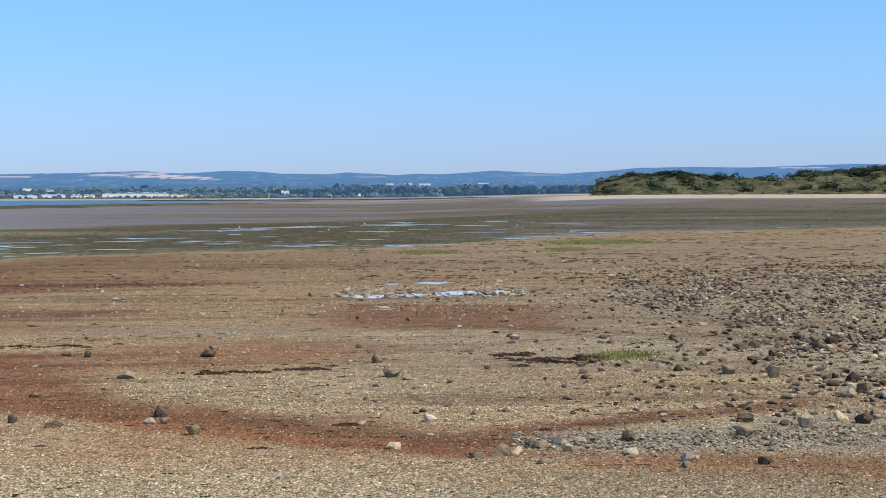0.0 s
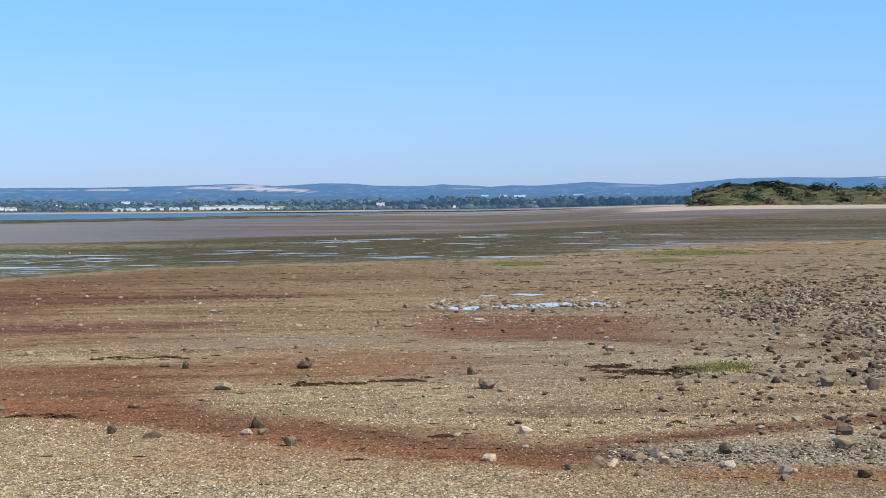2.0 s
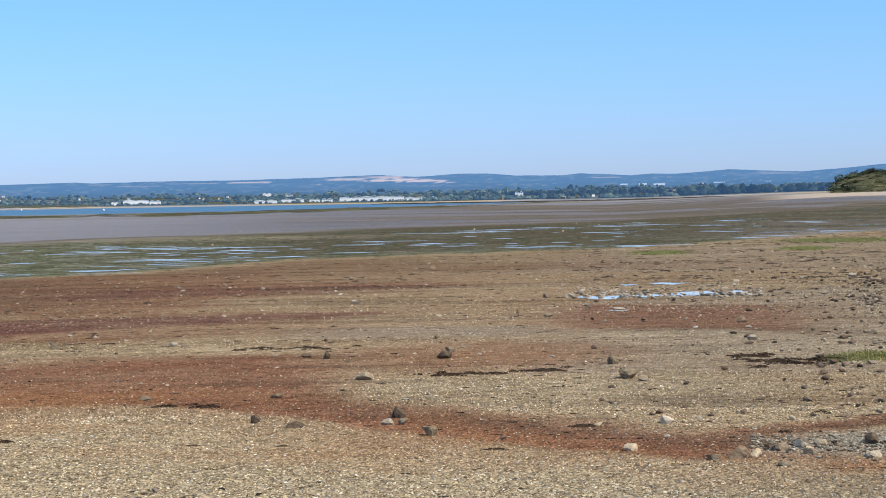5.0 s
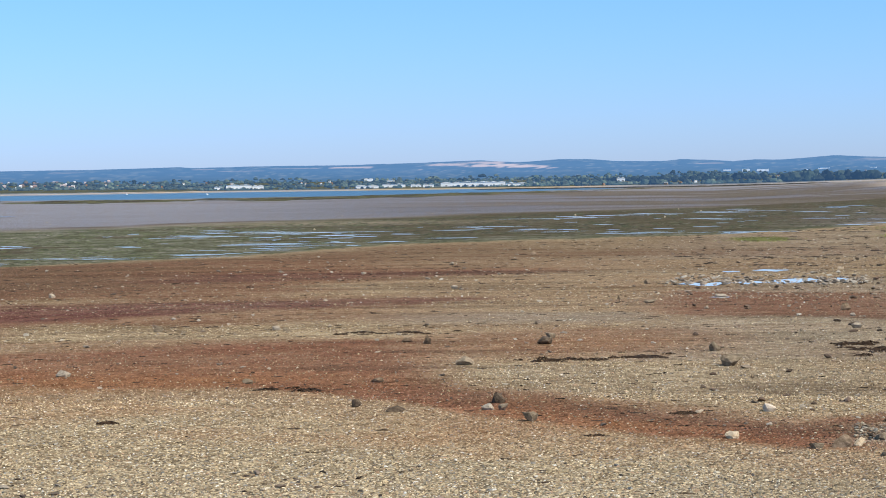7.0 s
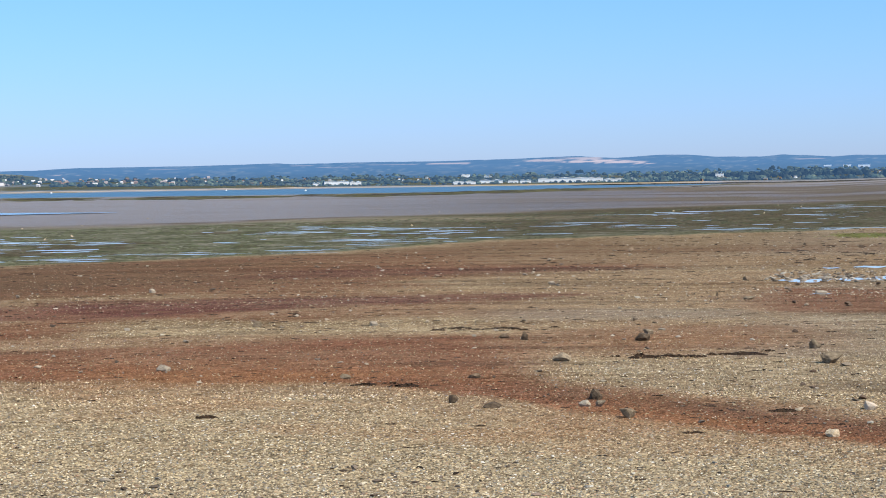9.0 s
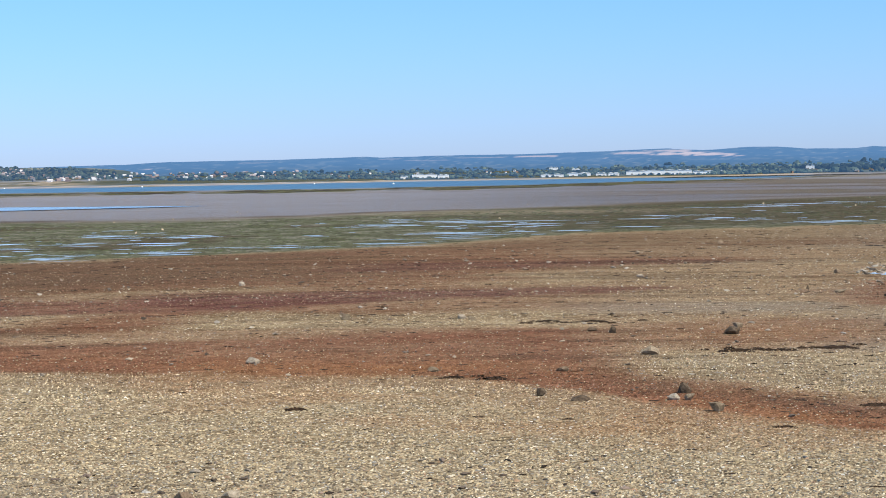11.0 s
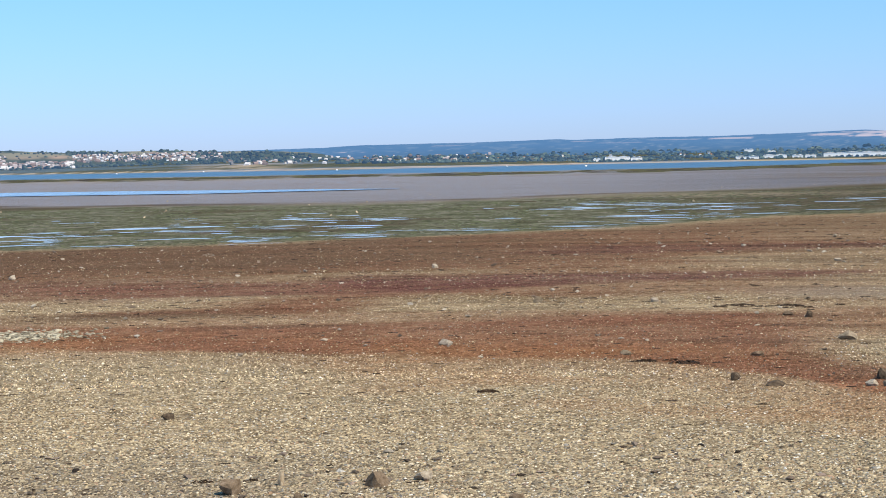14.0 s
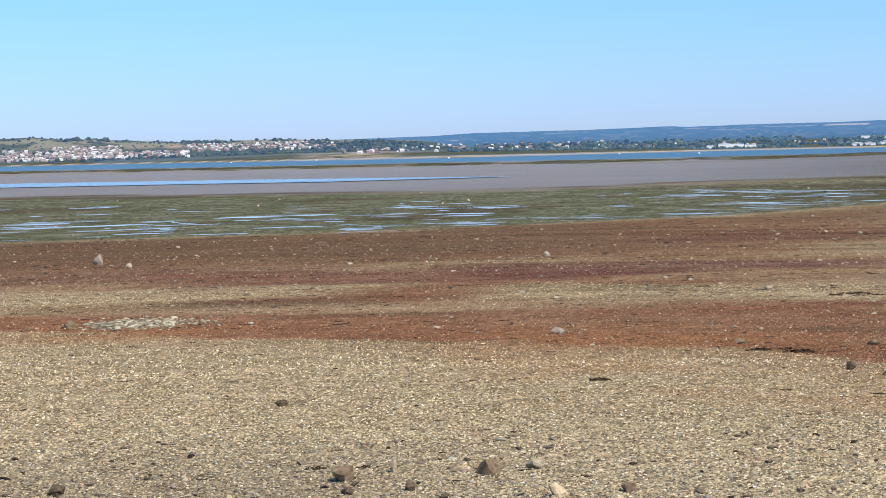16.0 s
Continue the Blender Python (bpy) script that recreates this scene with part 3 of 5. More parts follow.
def creek():
    v, f = sector(-52, -24.0, lambda a: curve_of(a, (-52, 208), (-40, 206), (-30, 184), (-24, 192)), lambda a: curve_of(a, (-52, 280), (-40, 264), (-30, 218), (-24, 193)), 0.0)
    v[:, 2] = -0.83 - 1.7 * step(90, 650, np.hypot(v[:, 0], v[:, 1]))
    ob = new("creek", mesh_of("creek", v, f, MAT["creek"], True))
    return tagged(ob, "narrow blue creek winding across grey mud", "creek", kind="structure")


creek()


# ---- far hills ----
def skyline(az):
    """Height of the far hills above eye level, in degrees."""
    e = curve_of(az, (-60, 0.55), (-30, 0.50), (-26.5, 0.55), (-25.3, 0.61), (-21.6, 0.63), (-19, 0.68), (-18.5, 0.65), (-16, 0.68), (-13.7, 0.68), (-11.2, 0.73), (-9.5, 0.78), (-8.3, 0.70), (-7.8, 0.72), (-6.9, 0.78), (-6, 0.775),
                 (-5.1, 0.69), (-3.7, 0.67), (-3.1, 0.725), (-2.4, 0.70), (-1.5, 0.64), (-0.8, 0.68), (0, 0.66), (1.6, 0.77), (3, 0.70), (3.8, 0.665), (4.8, 0.72), (6.3, 0.84), (8, 0.865), (9.4, 0.83), (11.1, 0.88), (12.8, 0.93), (20, 0.8))
    return e + 0.018 * (fbm(az * 3.0, az * 0, 91, 5) - 0.5)


def town_line(az):
    e = curve_of(az, (-60, 0.9), (-43, 0.82), (-40, 0.76), (-39, 0.79), (-38, 0.70), (-37.1, 0.69), (-35.5, 0.60), (-34.3, 0.54), (-33, 0.56), (-31.2, 0.57), (-29.9, 0.50), (-29, 0.50), (-27.7, 0.47), (-26, 0.38), (-24, 0.27), (-22, 0.2))
    return e + 0.012 * (fbm(az * 4.0, az * 0, 93, 5) - 0.5)


def far_hill_z(az, r):
    q = step(3150, 4600, r)
    return EYE + 9.0 * (1 - q) - 8 * step(3300, 3050, r) + q * 4600 * np.tan(np.radians(skyline(az))) + q * (1 - q) * 26 * (fbm(az * 0.9, r * 0.004, 95) - 0.5) - 40 * step(4620, 4900, r)


def town_hill_z(az, r):
    q = np.clip((r - 2850) / (4000 - 2850), 0, 1) ** 0.85
    top = EYE + 4000 * np.tan(np.radians(town_line(az)))
    return -3.0 + (top + 3.0) * q - 12 * step(4020, 4250, r)


def hill_mesh(name, az0, az1, r0, r1, z_of, paint, n_az, n_r, mat):
    A, R = np.meshgrid(np.linspace(az0, az1, n_az), np.linspace(r0, r1, n_r), indexing="ij")
    A, R = A.ravel(), R.ravel()
    z = z_of(A, R)
    v = np.stack([R * np.sin(np.radians(A)), R * np.cos(np.radians(A)), z], -1)
    i, j = np.meshgrid(np.arange(n_az - 1), np.arange(n_r - 1), indexing="ij")
    f = np.stack([i * n_r + j, i * n_r + j + 1, (i + 1) * n_r + j + 1, (i + 1) * n_r + j], -1).reshape(-1, 4)
    return new(name, mesh_of(name, v, f, mat, True, {"zone_a": paint(A, R, z)}))


def far_paint(az, r, z):
    el = np.degrees(np.arctan2(z - EYE, r))
    n = fbm(az * 2.2, el * 17, 97)
    field = np.zeros_like(az)
    for mid, e, half_az, half, s in ((-10.2, 0.665, 1.0, 0.045, 0.8), (-9.5, 0.70, 0.9, 0.05, 0.75), (-8.9, 0.62, 1.3, 0.045, 1.0), (-8.1, 0.57, 0.9, 0.03, 1.0), (-7.4, 0.52, 0.5, 0.014, 0.9), (-13.55, 0.61, 0.75, 0.028, 0.75), (-15.3, 0.60, 0.9, 0.012, 0.4), (-22.5, 0.55, 0.5, 0.012, 0.4),
                                     (3.0, 0.64, 1.0, 0.04, 0.22), (11.3, 0.83, 0.8, 0.022, 0.8), (-2.2, 0.59, 0.5, 0.018, 0.4), (-17.0, 0.54, 0.8, 0.010, 0.4), (-11.5, 0.51, 0.3, 0.012, 0.6), (-25.5, 0.40, 0.5, 0.010, 0.6), (-18.2, 0.60, 0.35, 0.014, 0.4)):
        field = np.maximum(field, step(1.0, 0.75, np.abs(az - mid) / half_az) * step(1.0, 0.7, np.abs(el - e) / half) * s * step(0.42, 0.52, n + 0.1))
    wood = step(0.40, 0.62, 0.4 * n + 0.6 * fbm(az * 6.0 + 3, el * 26, 105)) * 0.85
    pale = np.maximum(step(0.60, 0.75, fbm(az * 3.0 + 7, el * 20, 99)) * 0.16, 0.35 * step(0.70, 0.76, fbm(az * 9, el * 60, 103)))
    # fourth channel: painted haze glow, stronger on the farther slopes
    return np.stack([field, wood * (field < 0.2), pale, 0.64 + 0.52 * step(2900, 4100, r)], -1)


def town_paint(az, r, z):
    n = fbm(az * 1.5, r * 0.004, 101)
    el = np.degrees(np.arctan2(z - EYE, r))
    field = np.zeros_like(az)
    for mid, e, half_az, half, s in ((-34.65, 0.41, 0.6, 0.09, 0.9), (-35.7, 0.41, 0.9, 0.08, 0.5), (-39.2, 0.42, 0.6, 0.06, 0.35), (-33.6, 0.32, 1.2, 0.04, 0.4)):
        field = np.maximum(field, bump(az, mid, half_az) * bump(el, e, half) * s)
    pale = step(0.42, 0.55, n) * 0.9 * step(0.3, 0.5, el)
    # fourth channel: the same weak painted haze glow all over
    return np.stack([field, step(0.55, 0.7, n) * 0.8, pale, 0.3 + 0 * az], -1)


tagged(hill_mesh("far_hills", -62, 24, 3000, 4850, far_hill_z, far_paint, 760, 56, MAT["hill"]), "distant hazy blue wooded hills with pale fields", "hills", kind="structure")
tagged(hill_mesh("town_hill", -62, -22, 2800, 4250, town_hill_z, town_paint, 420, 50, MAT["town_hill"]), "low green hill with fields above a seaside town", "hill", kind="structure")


# ---- pebbles and stones ----
def pebble_shape(seed, sides=5):
    g = np.random.default_rng(seed)
    a = np.linspace(0, 2 * np.pi, sides, endpoint=False) + g.uniform(-0.3, 0.3, sides)
    low = np.stack([np.cos(a) * 0.5, np.sin(a) * 0.5, np.full(sides, -0.2)], -1) * g.uniform(0.8, 1.15, (sides, 1))
    b = a + g.uniform(-0.25, 0.25, sides)
    top = np.stack([np.cos(b) * 0.30, np.sin(b) * 0.30, g.uniform(0.35, 0.6, sides)], -1) + [g.uniform(-0.1, 0.1), g.uniform(-0.1, 0.1), 0]
    v = np.concatenate([low, top])
    f = []
    for i in range(sides):
        j = (i + 1) % sides
        f += [(i, j, sides + j), (i, sides + j, sides + i)]
    f += [(sides, sides + i, sides + i + 1) for i in range(1, sides - 1)]
    return v, np.array(f)


PEBBLES = [pebble_shape(k) for k in range(8)]
def cone_shape(seed, sides=5):
    g = np.random.default_rng(seed)
    a = np.linspace(0, 2 * np.pi, sides, endpoint=False) + g.uniform(-0.3, 0.3, sides)
    v = np.concatenate([np.stack([np.cos(a) * 0.5, np.sin(a) * 0.5, np.full(sides, -0.2)], -1) * g.uniform(0.8, 1.15, (sides, 1)), [(g.uniform(-0.2, 0.2), g.uniform(-0.2, 0.2), 0.5)]])
    return v, np.array([(i, (i + 1) % sides, sides) for i in range(sides)])


SPECKS = [cone_shape(60 + k) for k in range(6)]


def spread(n, r0, r1, power=1.0, az0=-43.0, az1=17.0):
    az = rng.uniform(az0, az1, n)
    return az, r0 * (r1 / r0) ** (rng.uniform(0, 1, n) ** power)


def pebble_layer(name, n, r0, r1, small, big, shapes, label, flat=0.5, power=1.0):
    az, r = spread(n, r0, r1, power)
    bare = (r < green_near(az) * 0.985) | (rng.uniform(0, 1, n) < 0.04)
    az, r = az[bare], r[bare]
    n = len(az)
    s = small * (big / small) ** (rng.uniform(0, 1, n) ** 2.2)
    sizes = np.stack([s * rng.uniform(0.9, 1.7, n), s * rng.uniform(0.7, 1.0, n), s * flat * rng.uniform(0.6, 1.2, n)], -1)
    ob = scattered(name, shapes, polar(az, r, 0.001), rng.normal(0, 0.6, n) - np.radians(az), sizes, gravel_tint(az, r, n), MAT["pebble"])
    return tagged(ob, label, "gravel", kind="stuff")


def chip_shape(seed):
    """A flat flint chip: four corners and a crooked ridge."""
    g = np.random.default_rng(seed)
    low = np.array([(-0.5, -0.45, -0.2), (0.5, -0.4, -0.2), (0.45, 0.45, -0.2), (-0.45, 0.4, -0.2)]) * g.uniform(0.75, 1.15, (4, 1))
    top = np.array([(-0.26, 0, 0.48), (0.26, 0, 0.48)]) * g.uniform(0.6, 1.15, (2, 1)) + g.uniform(-0.14, 0.14, (2, 3)) * (1, 1.6, 0.6)
    return np.concatenate([low, top]), np.array([(0, 1, 5), (0, 5, 4), (1, 2, 5), (2, 3, 4), (2, 4, 5), (3, 0, 4)])


FLINTS = [chip_shape(300 + k) for k in range(10)]
CONES = [cone_shape(320 + k, 4) for k in range(8)]
pebble_layer("gravel", 112000, 8.0, 14.2, 0.0085, 0.019, FLINTS, "loose tan and cream beach pebbles and shell bits", 0.75)
pebble_layer("gravel", 2600, 8.0, 10.8, 0.017, 0.036, PEBBLES, "coarse brown and grey pebbles among finer gravel", 0.55, 1.5)
pebble_layer("gravel", 122000, 13.8, 28.0, 0.010, 0.024, CONES, "loose brown beach pebbles on rust-red ground", 0.98)
pebble_layer("gravel", 68000, 26.0, 120.0, 0.018, 0.045, CONES, "scattered pale pebbles on dark muddy gravel", 1.05, power=1.15)


def east_gravel(n):
    """Coarser pale and brown gravel on the wide flats to the east."""
    az, r = spread(n, 28.0, 112.0, 1.0, -12.0, 17.0)
    bare = (r < green_near(az) * 0.98) & (rng.uniform(0, 1, n) < (0.3 + 0.7 * step(0.42, 0.6, fbm(az * 0.35, np.log(r) * 14, 109))) * step(-11.5, 0.0, az))
    az, r = az[bare], r[bare]
    n = len(az)
    s = 0.022 * 2.4 ** (rng.uniform(0, 1, n) ** 1.6) * (0.6 + r / 70)
    sizes = np.stack([s * rng.uniform(0.9, 1.8, n), s, s * rng.uniform(0.5, 0.95, n)], -1)
    tint = np.array([(0.50, 0.42, 0.31), (0.36, 0.28, 0.19), (0.20, 0.15, 0.11), (0.10, 0.075, 0.055), (0.30, 0.255, 0.20), (0.62, 0.55, 0.45)])[rng.choice(6, n, p=[0.15, 0.23, 0.24, 0.18, 0.16, 0.04])] * rng.uniform(0.65, 1.15, (n, 1))
    ob = scattered("gravel", CONES, polar(az, r, 0.0), rng.normal(0, 0.6, n) - np.radians(az), sizes, tint, MAT["pebble"])
    return tagged(ob, "coarse pale and brown gravel on wide stony flats", "gravel", kind="stuff")


east_gravel(26000)


def rock_shape(seed, cuts=15, level=2):
    """A broken stone: a ball cut by planes, with a rough skin."""
    g = np.random.default_rng(seed)
    bm = bmesh.new()
    bmesh.ops.create_icosphere(bm, subdivisions=level, radius=0.5)
    planes = [(Vector(g.normal(size=3)).normalized(), g.uniform(0.20, 0.34)) for _ in range(cuts)] + [(Vector((g.normal(0, 0.5), g.normal(0, 0.5), 1)).normalized(), g.uniform(0.18, 0.26))]
    for vert in bm.verts:
        for n, d in planes:
            over = vert.co.dot(n) - d
            if over > 0:
                vert.co -= n * over
        vert.co += vert.co.normalized() * 0.03 * (noise.noise(vert.co * 4 + Vector((seed, 0, 0))))
    low = [min(v.co[k] for v in bm.verts) for k in range(3)]
    high = [max(v.co[k] for v in bm.verts) for k in range(3)]
    for vert in bm.verts:
        vert.co = Vector(((vert.co[k] - low[k]) / (high[k] - low[k]) - (0.5 if k < 2 else 0.0) for k in range(3)))
        flare = 1.06 - 0.14 * vert.co.z
        vert.co.x, vert.co.y = vert.co.x * flare, vert.co.y * flare
    return bm


ROCK_MESHES = {tone: [bm_mesh("rock", rock_shape(10 * i + k), MAT[tone]) for k in range(5)] for i, tone in enumerate(("dark", "grey", "pale", "cream", "brown", "white"))}
ROCK_WORDS = {"dark": "dark weathered flint stone lying on the gravel beach", "grey": "grey weathered stone half sunk in the beach gravel", "pale": "pale grey broken stone lying on the beach",
              "cream": "cream-coloured stone lying on the beach gravel", "white": "bright white stone standing out on the beach gravel", "brown": "brown-grey angular stone lying on the beach"}


def rock(az, r, width, tall, tone, group="stones on the beach"):
    ob = new("rock", ROCK_MESHES[tone][int(rng.integers(5))])
    ob.matrix_world = Matrix.Translation(at(az, r, -0.42 * tall)) @ Matrix.Rotation(-radians(az) + rng.choice([0.0, math.pi]) + rng.uniform(-0.35, 0.35), 4, "Z") @ Matrix.Diagonal((width, width * rng.uniform(0.6, 0.9), tall * 1.42, 1))
    return tagged(ob, ROCK_WORDS[tone], "stone", group)


FRONT_ROCKS = [
    (-8.98, 13.61, 0.103, 0.086, "dark"), (-9.31, 13.21, 0.100, 0.050, "pale"), (-8.80, 13.19, 0.083, 0.050, "grey"), (-7.96, 12.58, 0.127, 0.064, "grey"),
    (-13.49, 13.50, 0.077, 0.060, "dark"), (-12.22, 13.22, 0.159, 0.038, "dark"), (-0.43, 13.12, 0.115, 0.062, "white"), (-1.59, 11.66, 0.096, 0.048, "cream"),
    (1.80, 11.34, 0.129, 0.079, "brown"), (2.33, 11.42, 0.072, 0.054, "cream"), (1.03, 11.27, 0.107, 0.036, "grey"), (3.24, 11.04, 0.091, 0.032, "grey"),
    (3.10, 11.73, 0.112, 0.052, "grey"), (3.73, 11.87, 0.105, 0.053, "pale"), (4.00, 11.58, 0.088, 0.051, "cream"),
]
BANK_ROCKS = [
    (4.32, 12.01, 0.107, 0.038, "cream"), (5.88, 12.12, 0.107, 0.077, "brown"), (5.93, 11.48, 0.109, 0.044, "pale"), (7.77, 11.25, 0.100, 0.057, "pale"),
    (7.73, 10.99, 0.077, 0.042, "brown"), (10.18, 11.19, 0.099, 0.050, "dark"), (9.56, 13.28, 0.143, 0.084, "brown"), (9.53, 12.49, 0.158, 0.087, "grey"),
    (11.40, 13.02, 0.124, 0.107, "pale"), (12.47, 13.47, 0.119, 0.085, "cream"), (13.17, 13.37, 0.135, 0.080, "dark"), (13.58, 13.70, 0.113, 0.069, "brown"),
    (12.69, 15.07, 0.162, 0.086, "pale"), (13.20, 15.46, 0.137, 0.098, "brown"), (10.44, 16.62, 0.178, 0.115, "grey"), (10.99, 16.17, 0.112, 0.071, "grey"),
]
FLAT_ROCKS = [
    (9.03, 16.90, 0.160, 0.096, "grey"), (12.87, 16.38, 0.155, 0.093, "dark"), (13.49, 16.63, 0.136, 0.063, "brown"), (7.45, 17.12, 0.097, 0.065, "dark"),
    (7.27, 21.24, 0.120, 0.067, "dark"), (9.38, 19.83, 0.169, 0.081, "brown"), (9.80, 20.10, 0.177, 0.089, "dark"), (10.14, 20.55, 0.142, 0.078, "brown"),
    (11.79, 19.98, 0.157, 0.088, "dark"), (12.17, 20.59, 0.169, 0.104, "dark"), (11.61, 21.10, 0.146, 0.080, "brown"), (-10.04, 16.67, 0.179, 0.084, "grey"),
    (-7.46, 19.00, 0.180, 0.084, "dark"), (-7.29, 19.85, 0.125, 0.063, "grey"), (-11.20, 19.12, 0.084, 0.072, "dark"), (-11.84, 19.41, 0.122, 0.049, "brown"),
    (-1.58, 16.49, 0.219, 0.104, "grey"), (-2.10, 17.94, 0.124, 0.102, "grey"), (-12.81, 15.22, 0.115, 0.043, "brown"),
]
FAR_ROCKS = [
    (-10.32, 32.83, 0.145, 0.065, "pale"), (1.94, 24.79, 0.140, 0.094, "brown"), (2.26, 21.13, 0.133, 0.067, "pale"), (-19.70, 21.83, 0.124, 0.076, "grey"),
    (-22.65, 16.41, 0.135, 0.062, "pale"), (-16.93, 15.30, 0.097, 0.043, "grey"), (-15.67, 21.29, 0.107, 0.054, "grey"), (-15.99, 21.62, 0.109, 0.054, "pale"),
    (-7.78, 62.24, 0.195, 0.156, "brown"), (-4.16, 34.09, 0.171, 0.096, "brown"), (-1.88, 28.46, 0.233, 0.054, "pale"), (-4.10, 26.82, 0.202, 0.051, "grey"),
    (5.34, 47.08, 0.237, 0.118, "pale"), (-5.11, 27.93, 0.044, 0.079, "dark"),
]
LEFT_ROCKS = [
    (-31.53, 11.91, 0.091, 0.042, "dark"), (-29.61, 9.08, 0.122, 0.081, "brown"), (-29.50, 8.74, 0.073, 0.036, "dark"), (-28.01, 9.27, 0.038, 0.077, "cream"),
    (-27.47, 8.78, 0.056, 0.056, "brown"), (-24.93, 9.18, 0.129, 0.076, "brown"), (-23.45, 9.33, 0.101, 0.048, "pale"), (-22.74, 8.56, 0.099, 0.071, "cream"),
    (-20.50, 8.65, 0.072, 0.047, "brown"), (-38.64, 9.09, 0.099, 0.052, "dark"), (-37.11, 33.62, 0.190, 0.211, "pale"), (-36.18, 31.82, 0.120, 0.080, "pale"),
    (-38.08, 18.70, 0.106, 0.071, "grey"), (-22.95, 31.88, 0.120, 0.080, "pale"),
]
for rows in (FRONT_ROCKS, BANK_ROCKS, FLAT_ROCKS, FAR_ROCKS, LEFT_ROCKS):
    for row in rows:
        rock(*row)

TONES = ["dark", "brown", "grey", "pale", "cream"]


# small cream stones as stand-ins for white gulls out on the flats
for k in range(22):
    a = rng.uniform(-40, 13)
    rock(a, rng.uniform(1.4, 2.6) * float(green_near(a)), rng.uniform(0.07, 0.15) * 1.2, rng.uniform(0.07, 0.12), "cream", "pale stones on the tidal flats")


def rubble_places(n):
    """The stony bank to the east: dense towards the right and between 14 and 50 metres."""
    out = []
    while len(out) < n:
        a, d = rng.uniform(-3, 17), 13.0 * (72 / 13.0) ** rng.uniform(0, 1)
        first = float(np.interp(d, [14, 17, 20, 25, 29, 33, 46, 56, 64], [13.5, 11.8, 9.6, 9.4, 7.5, 6.0, 5.4, 6.6, 9.0]))
        want = step(first - 1.6, first + 2.4, a + 3 * (fbm(a * 0.7, math.log(d) * 6, 111) - 0.5)) * step(13, 19, d) * step(74, 46, d) + 0.8 * bump(a, 9, 5.5) * bump(math.log(d / 12.2), 0, 0.07)
        if rng.uniform() < want * (0.12 + 1.0 * step(0.42, 0.62, fbm(a * 0.7, math.log(d) * 9, 113)) * (0.7 + 0.3 * step(6, 10, a))) + 0.01 + 0.05 * step(2, 7, a):
            out.append((a, d))
    return out


for a, d in rubble_places(190):
    s = rng.uniform(0.05, 0.115) * (0.8 + d / 90)
    rock(a, d, s, s * rng.uniform(0.45, 0.75), TONES[rng.choice(5, p=[0.34, 0.30, 0.24, 0.08, 0.04])], "stones of the rubble bank")


def soup(bm):
    bmesh.ops.triangulate(bm, faces=bm.faces)
    v = np.array([x.co[:] for x in bm.verts])
    f = np.array([[x.index for x in face.verts] for face in bm.faces])
    bm.free()
    return v, f


SMALL_ROCKS = [soup(rock_shape(200 + k, 9, 1)) for k in range(8)]
GREYS = np.array([(0.10, 0.075, 0.055), (0.20, 0.15, 0.11), (0.29, 0.24, 0.18), (0.15, 0.11, 0.08), (0.39, 0.32, 0.23), (0.22, 0.155, 0.11)])


def rubble(n):
    p = np.array(rubble_places(n))
    s = 0.025 * 3.6 ** (rng.uniform(0, 1, n) ** 1.8) * (0.75 + p[:, 1] / 70)
    sizes = np.stack([s * rng.uniform(0.9, 1.5, n), s * rng.uniform(0.7, 1.0, n), s * rng.uniform(0.4, 0.7, n)], -1)
    tint = GREYS[rng.integers(0, len(GREYS), n)] * rng.uniform(0.42, 1.4, (n, 1)) * (1.0, 0.95, 0.92)
    ob = scattered("rubble", SMALL_ROCKS, polar(p[:, 0], p[:, 1], -0.006), rng.uniform(0, 6.28, n), sizes, tint, MAT["pebble"])
    return tagged(ob, "bank of loose dark grey and brown broken stones", "rubble", kind="stuff")


rubble(9800)


def stray_stones(n):
    """Lone small stones over the whole beach."""
    az, r = spread(n, 8.2, 110, 0.8)
    bare = ((r < green_near(az)) | (rng.uniform(0, 1, n) < 0.04)) & ((r > tan_edge(az)) | (rng.uniform(0, 1, n) < 0.12))
    az, r = az[bare], r[bare]
    n = len(az)
    s = 0.026 * 2.6 ** (rng.uniform(0, 1, n) ** 2) * (0.7 + r / 50)
    sizes = np.stack([s * rng.uniform(0.9, 1.5, n), s * rng.uniform(0.7, 1.0, n), s * rng.uniform(0.35, 0.7, n)], -1)
    tint = np.concatenate([GREYS, [(0.42, 0.36, 0.28), (0.36, 0.28, 0.20)]])[rng.integers(0, 8, n)] * rng.uniform(0.8, 1.3, (n, 1))
    ob = scattered("loose_stones", SMALL_ROCKS, polar(az, r, -0.004), rng.uniform(0, 6.28, n), sizes, tint, MAT["pebble"])
    return tagged(ob, "small lone stones strewn over the beach", "stones", kind="stuff")


stray_stones(1300)


# stones round the long pool
def pool_stones(n):
    az, r = rng.uniform(-3.6, 2.6, n), np.where(rng.uniform(0, 1, n) < 0.45, rng.normal(34.6, 0.6, n), rng.normal(36.4, 1.6, n))
    s = 0.03 * 3.4 ** rng.uniform(0, 1, n)
    sizes = np.stack([s * 1.3, s, s * 0.6], -1)
    tint = np.array([(0.34, 0.28, 0.21), (0.22, 0.18, 0.14), (0.12, 0.10, 0.08), (0.40, 0.35, 0.28)])[rng.integers(0, 4, n)]
    ob = scattered("pool_stones", SMALL_ROCKS, polar(az, r, -0.006), rng.uniform(0, 6.28, n), sizes, tint, MAT["pebble"])
    return tagged(ob, "tan and brown stones round a shallow pool", "stones", kind="stuff")


pool_stones(380)


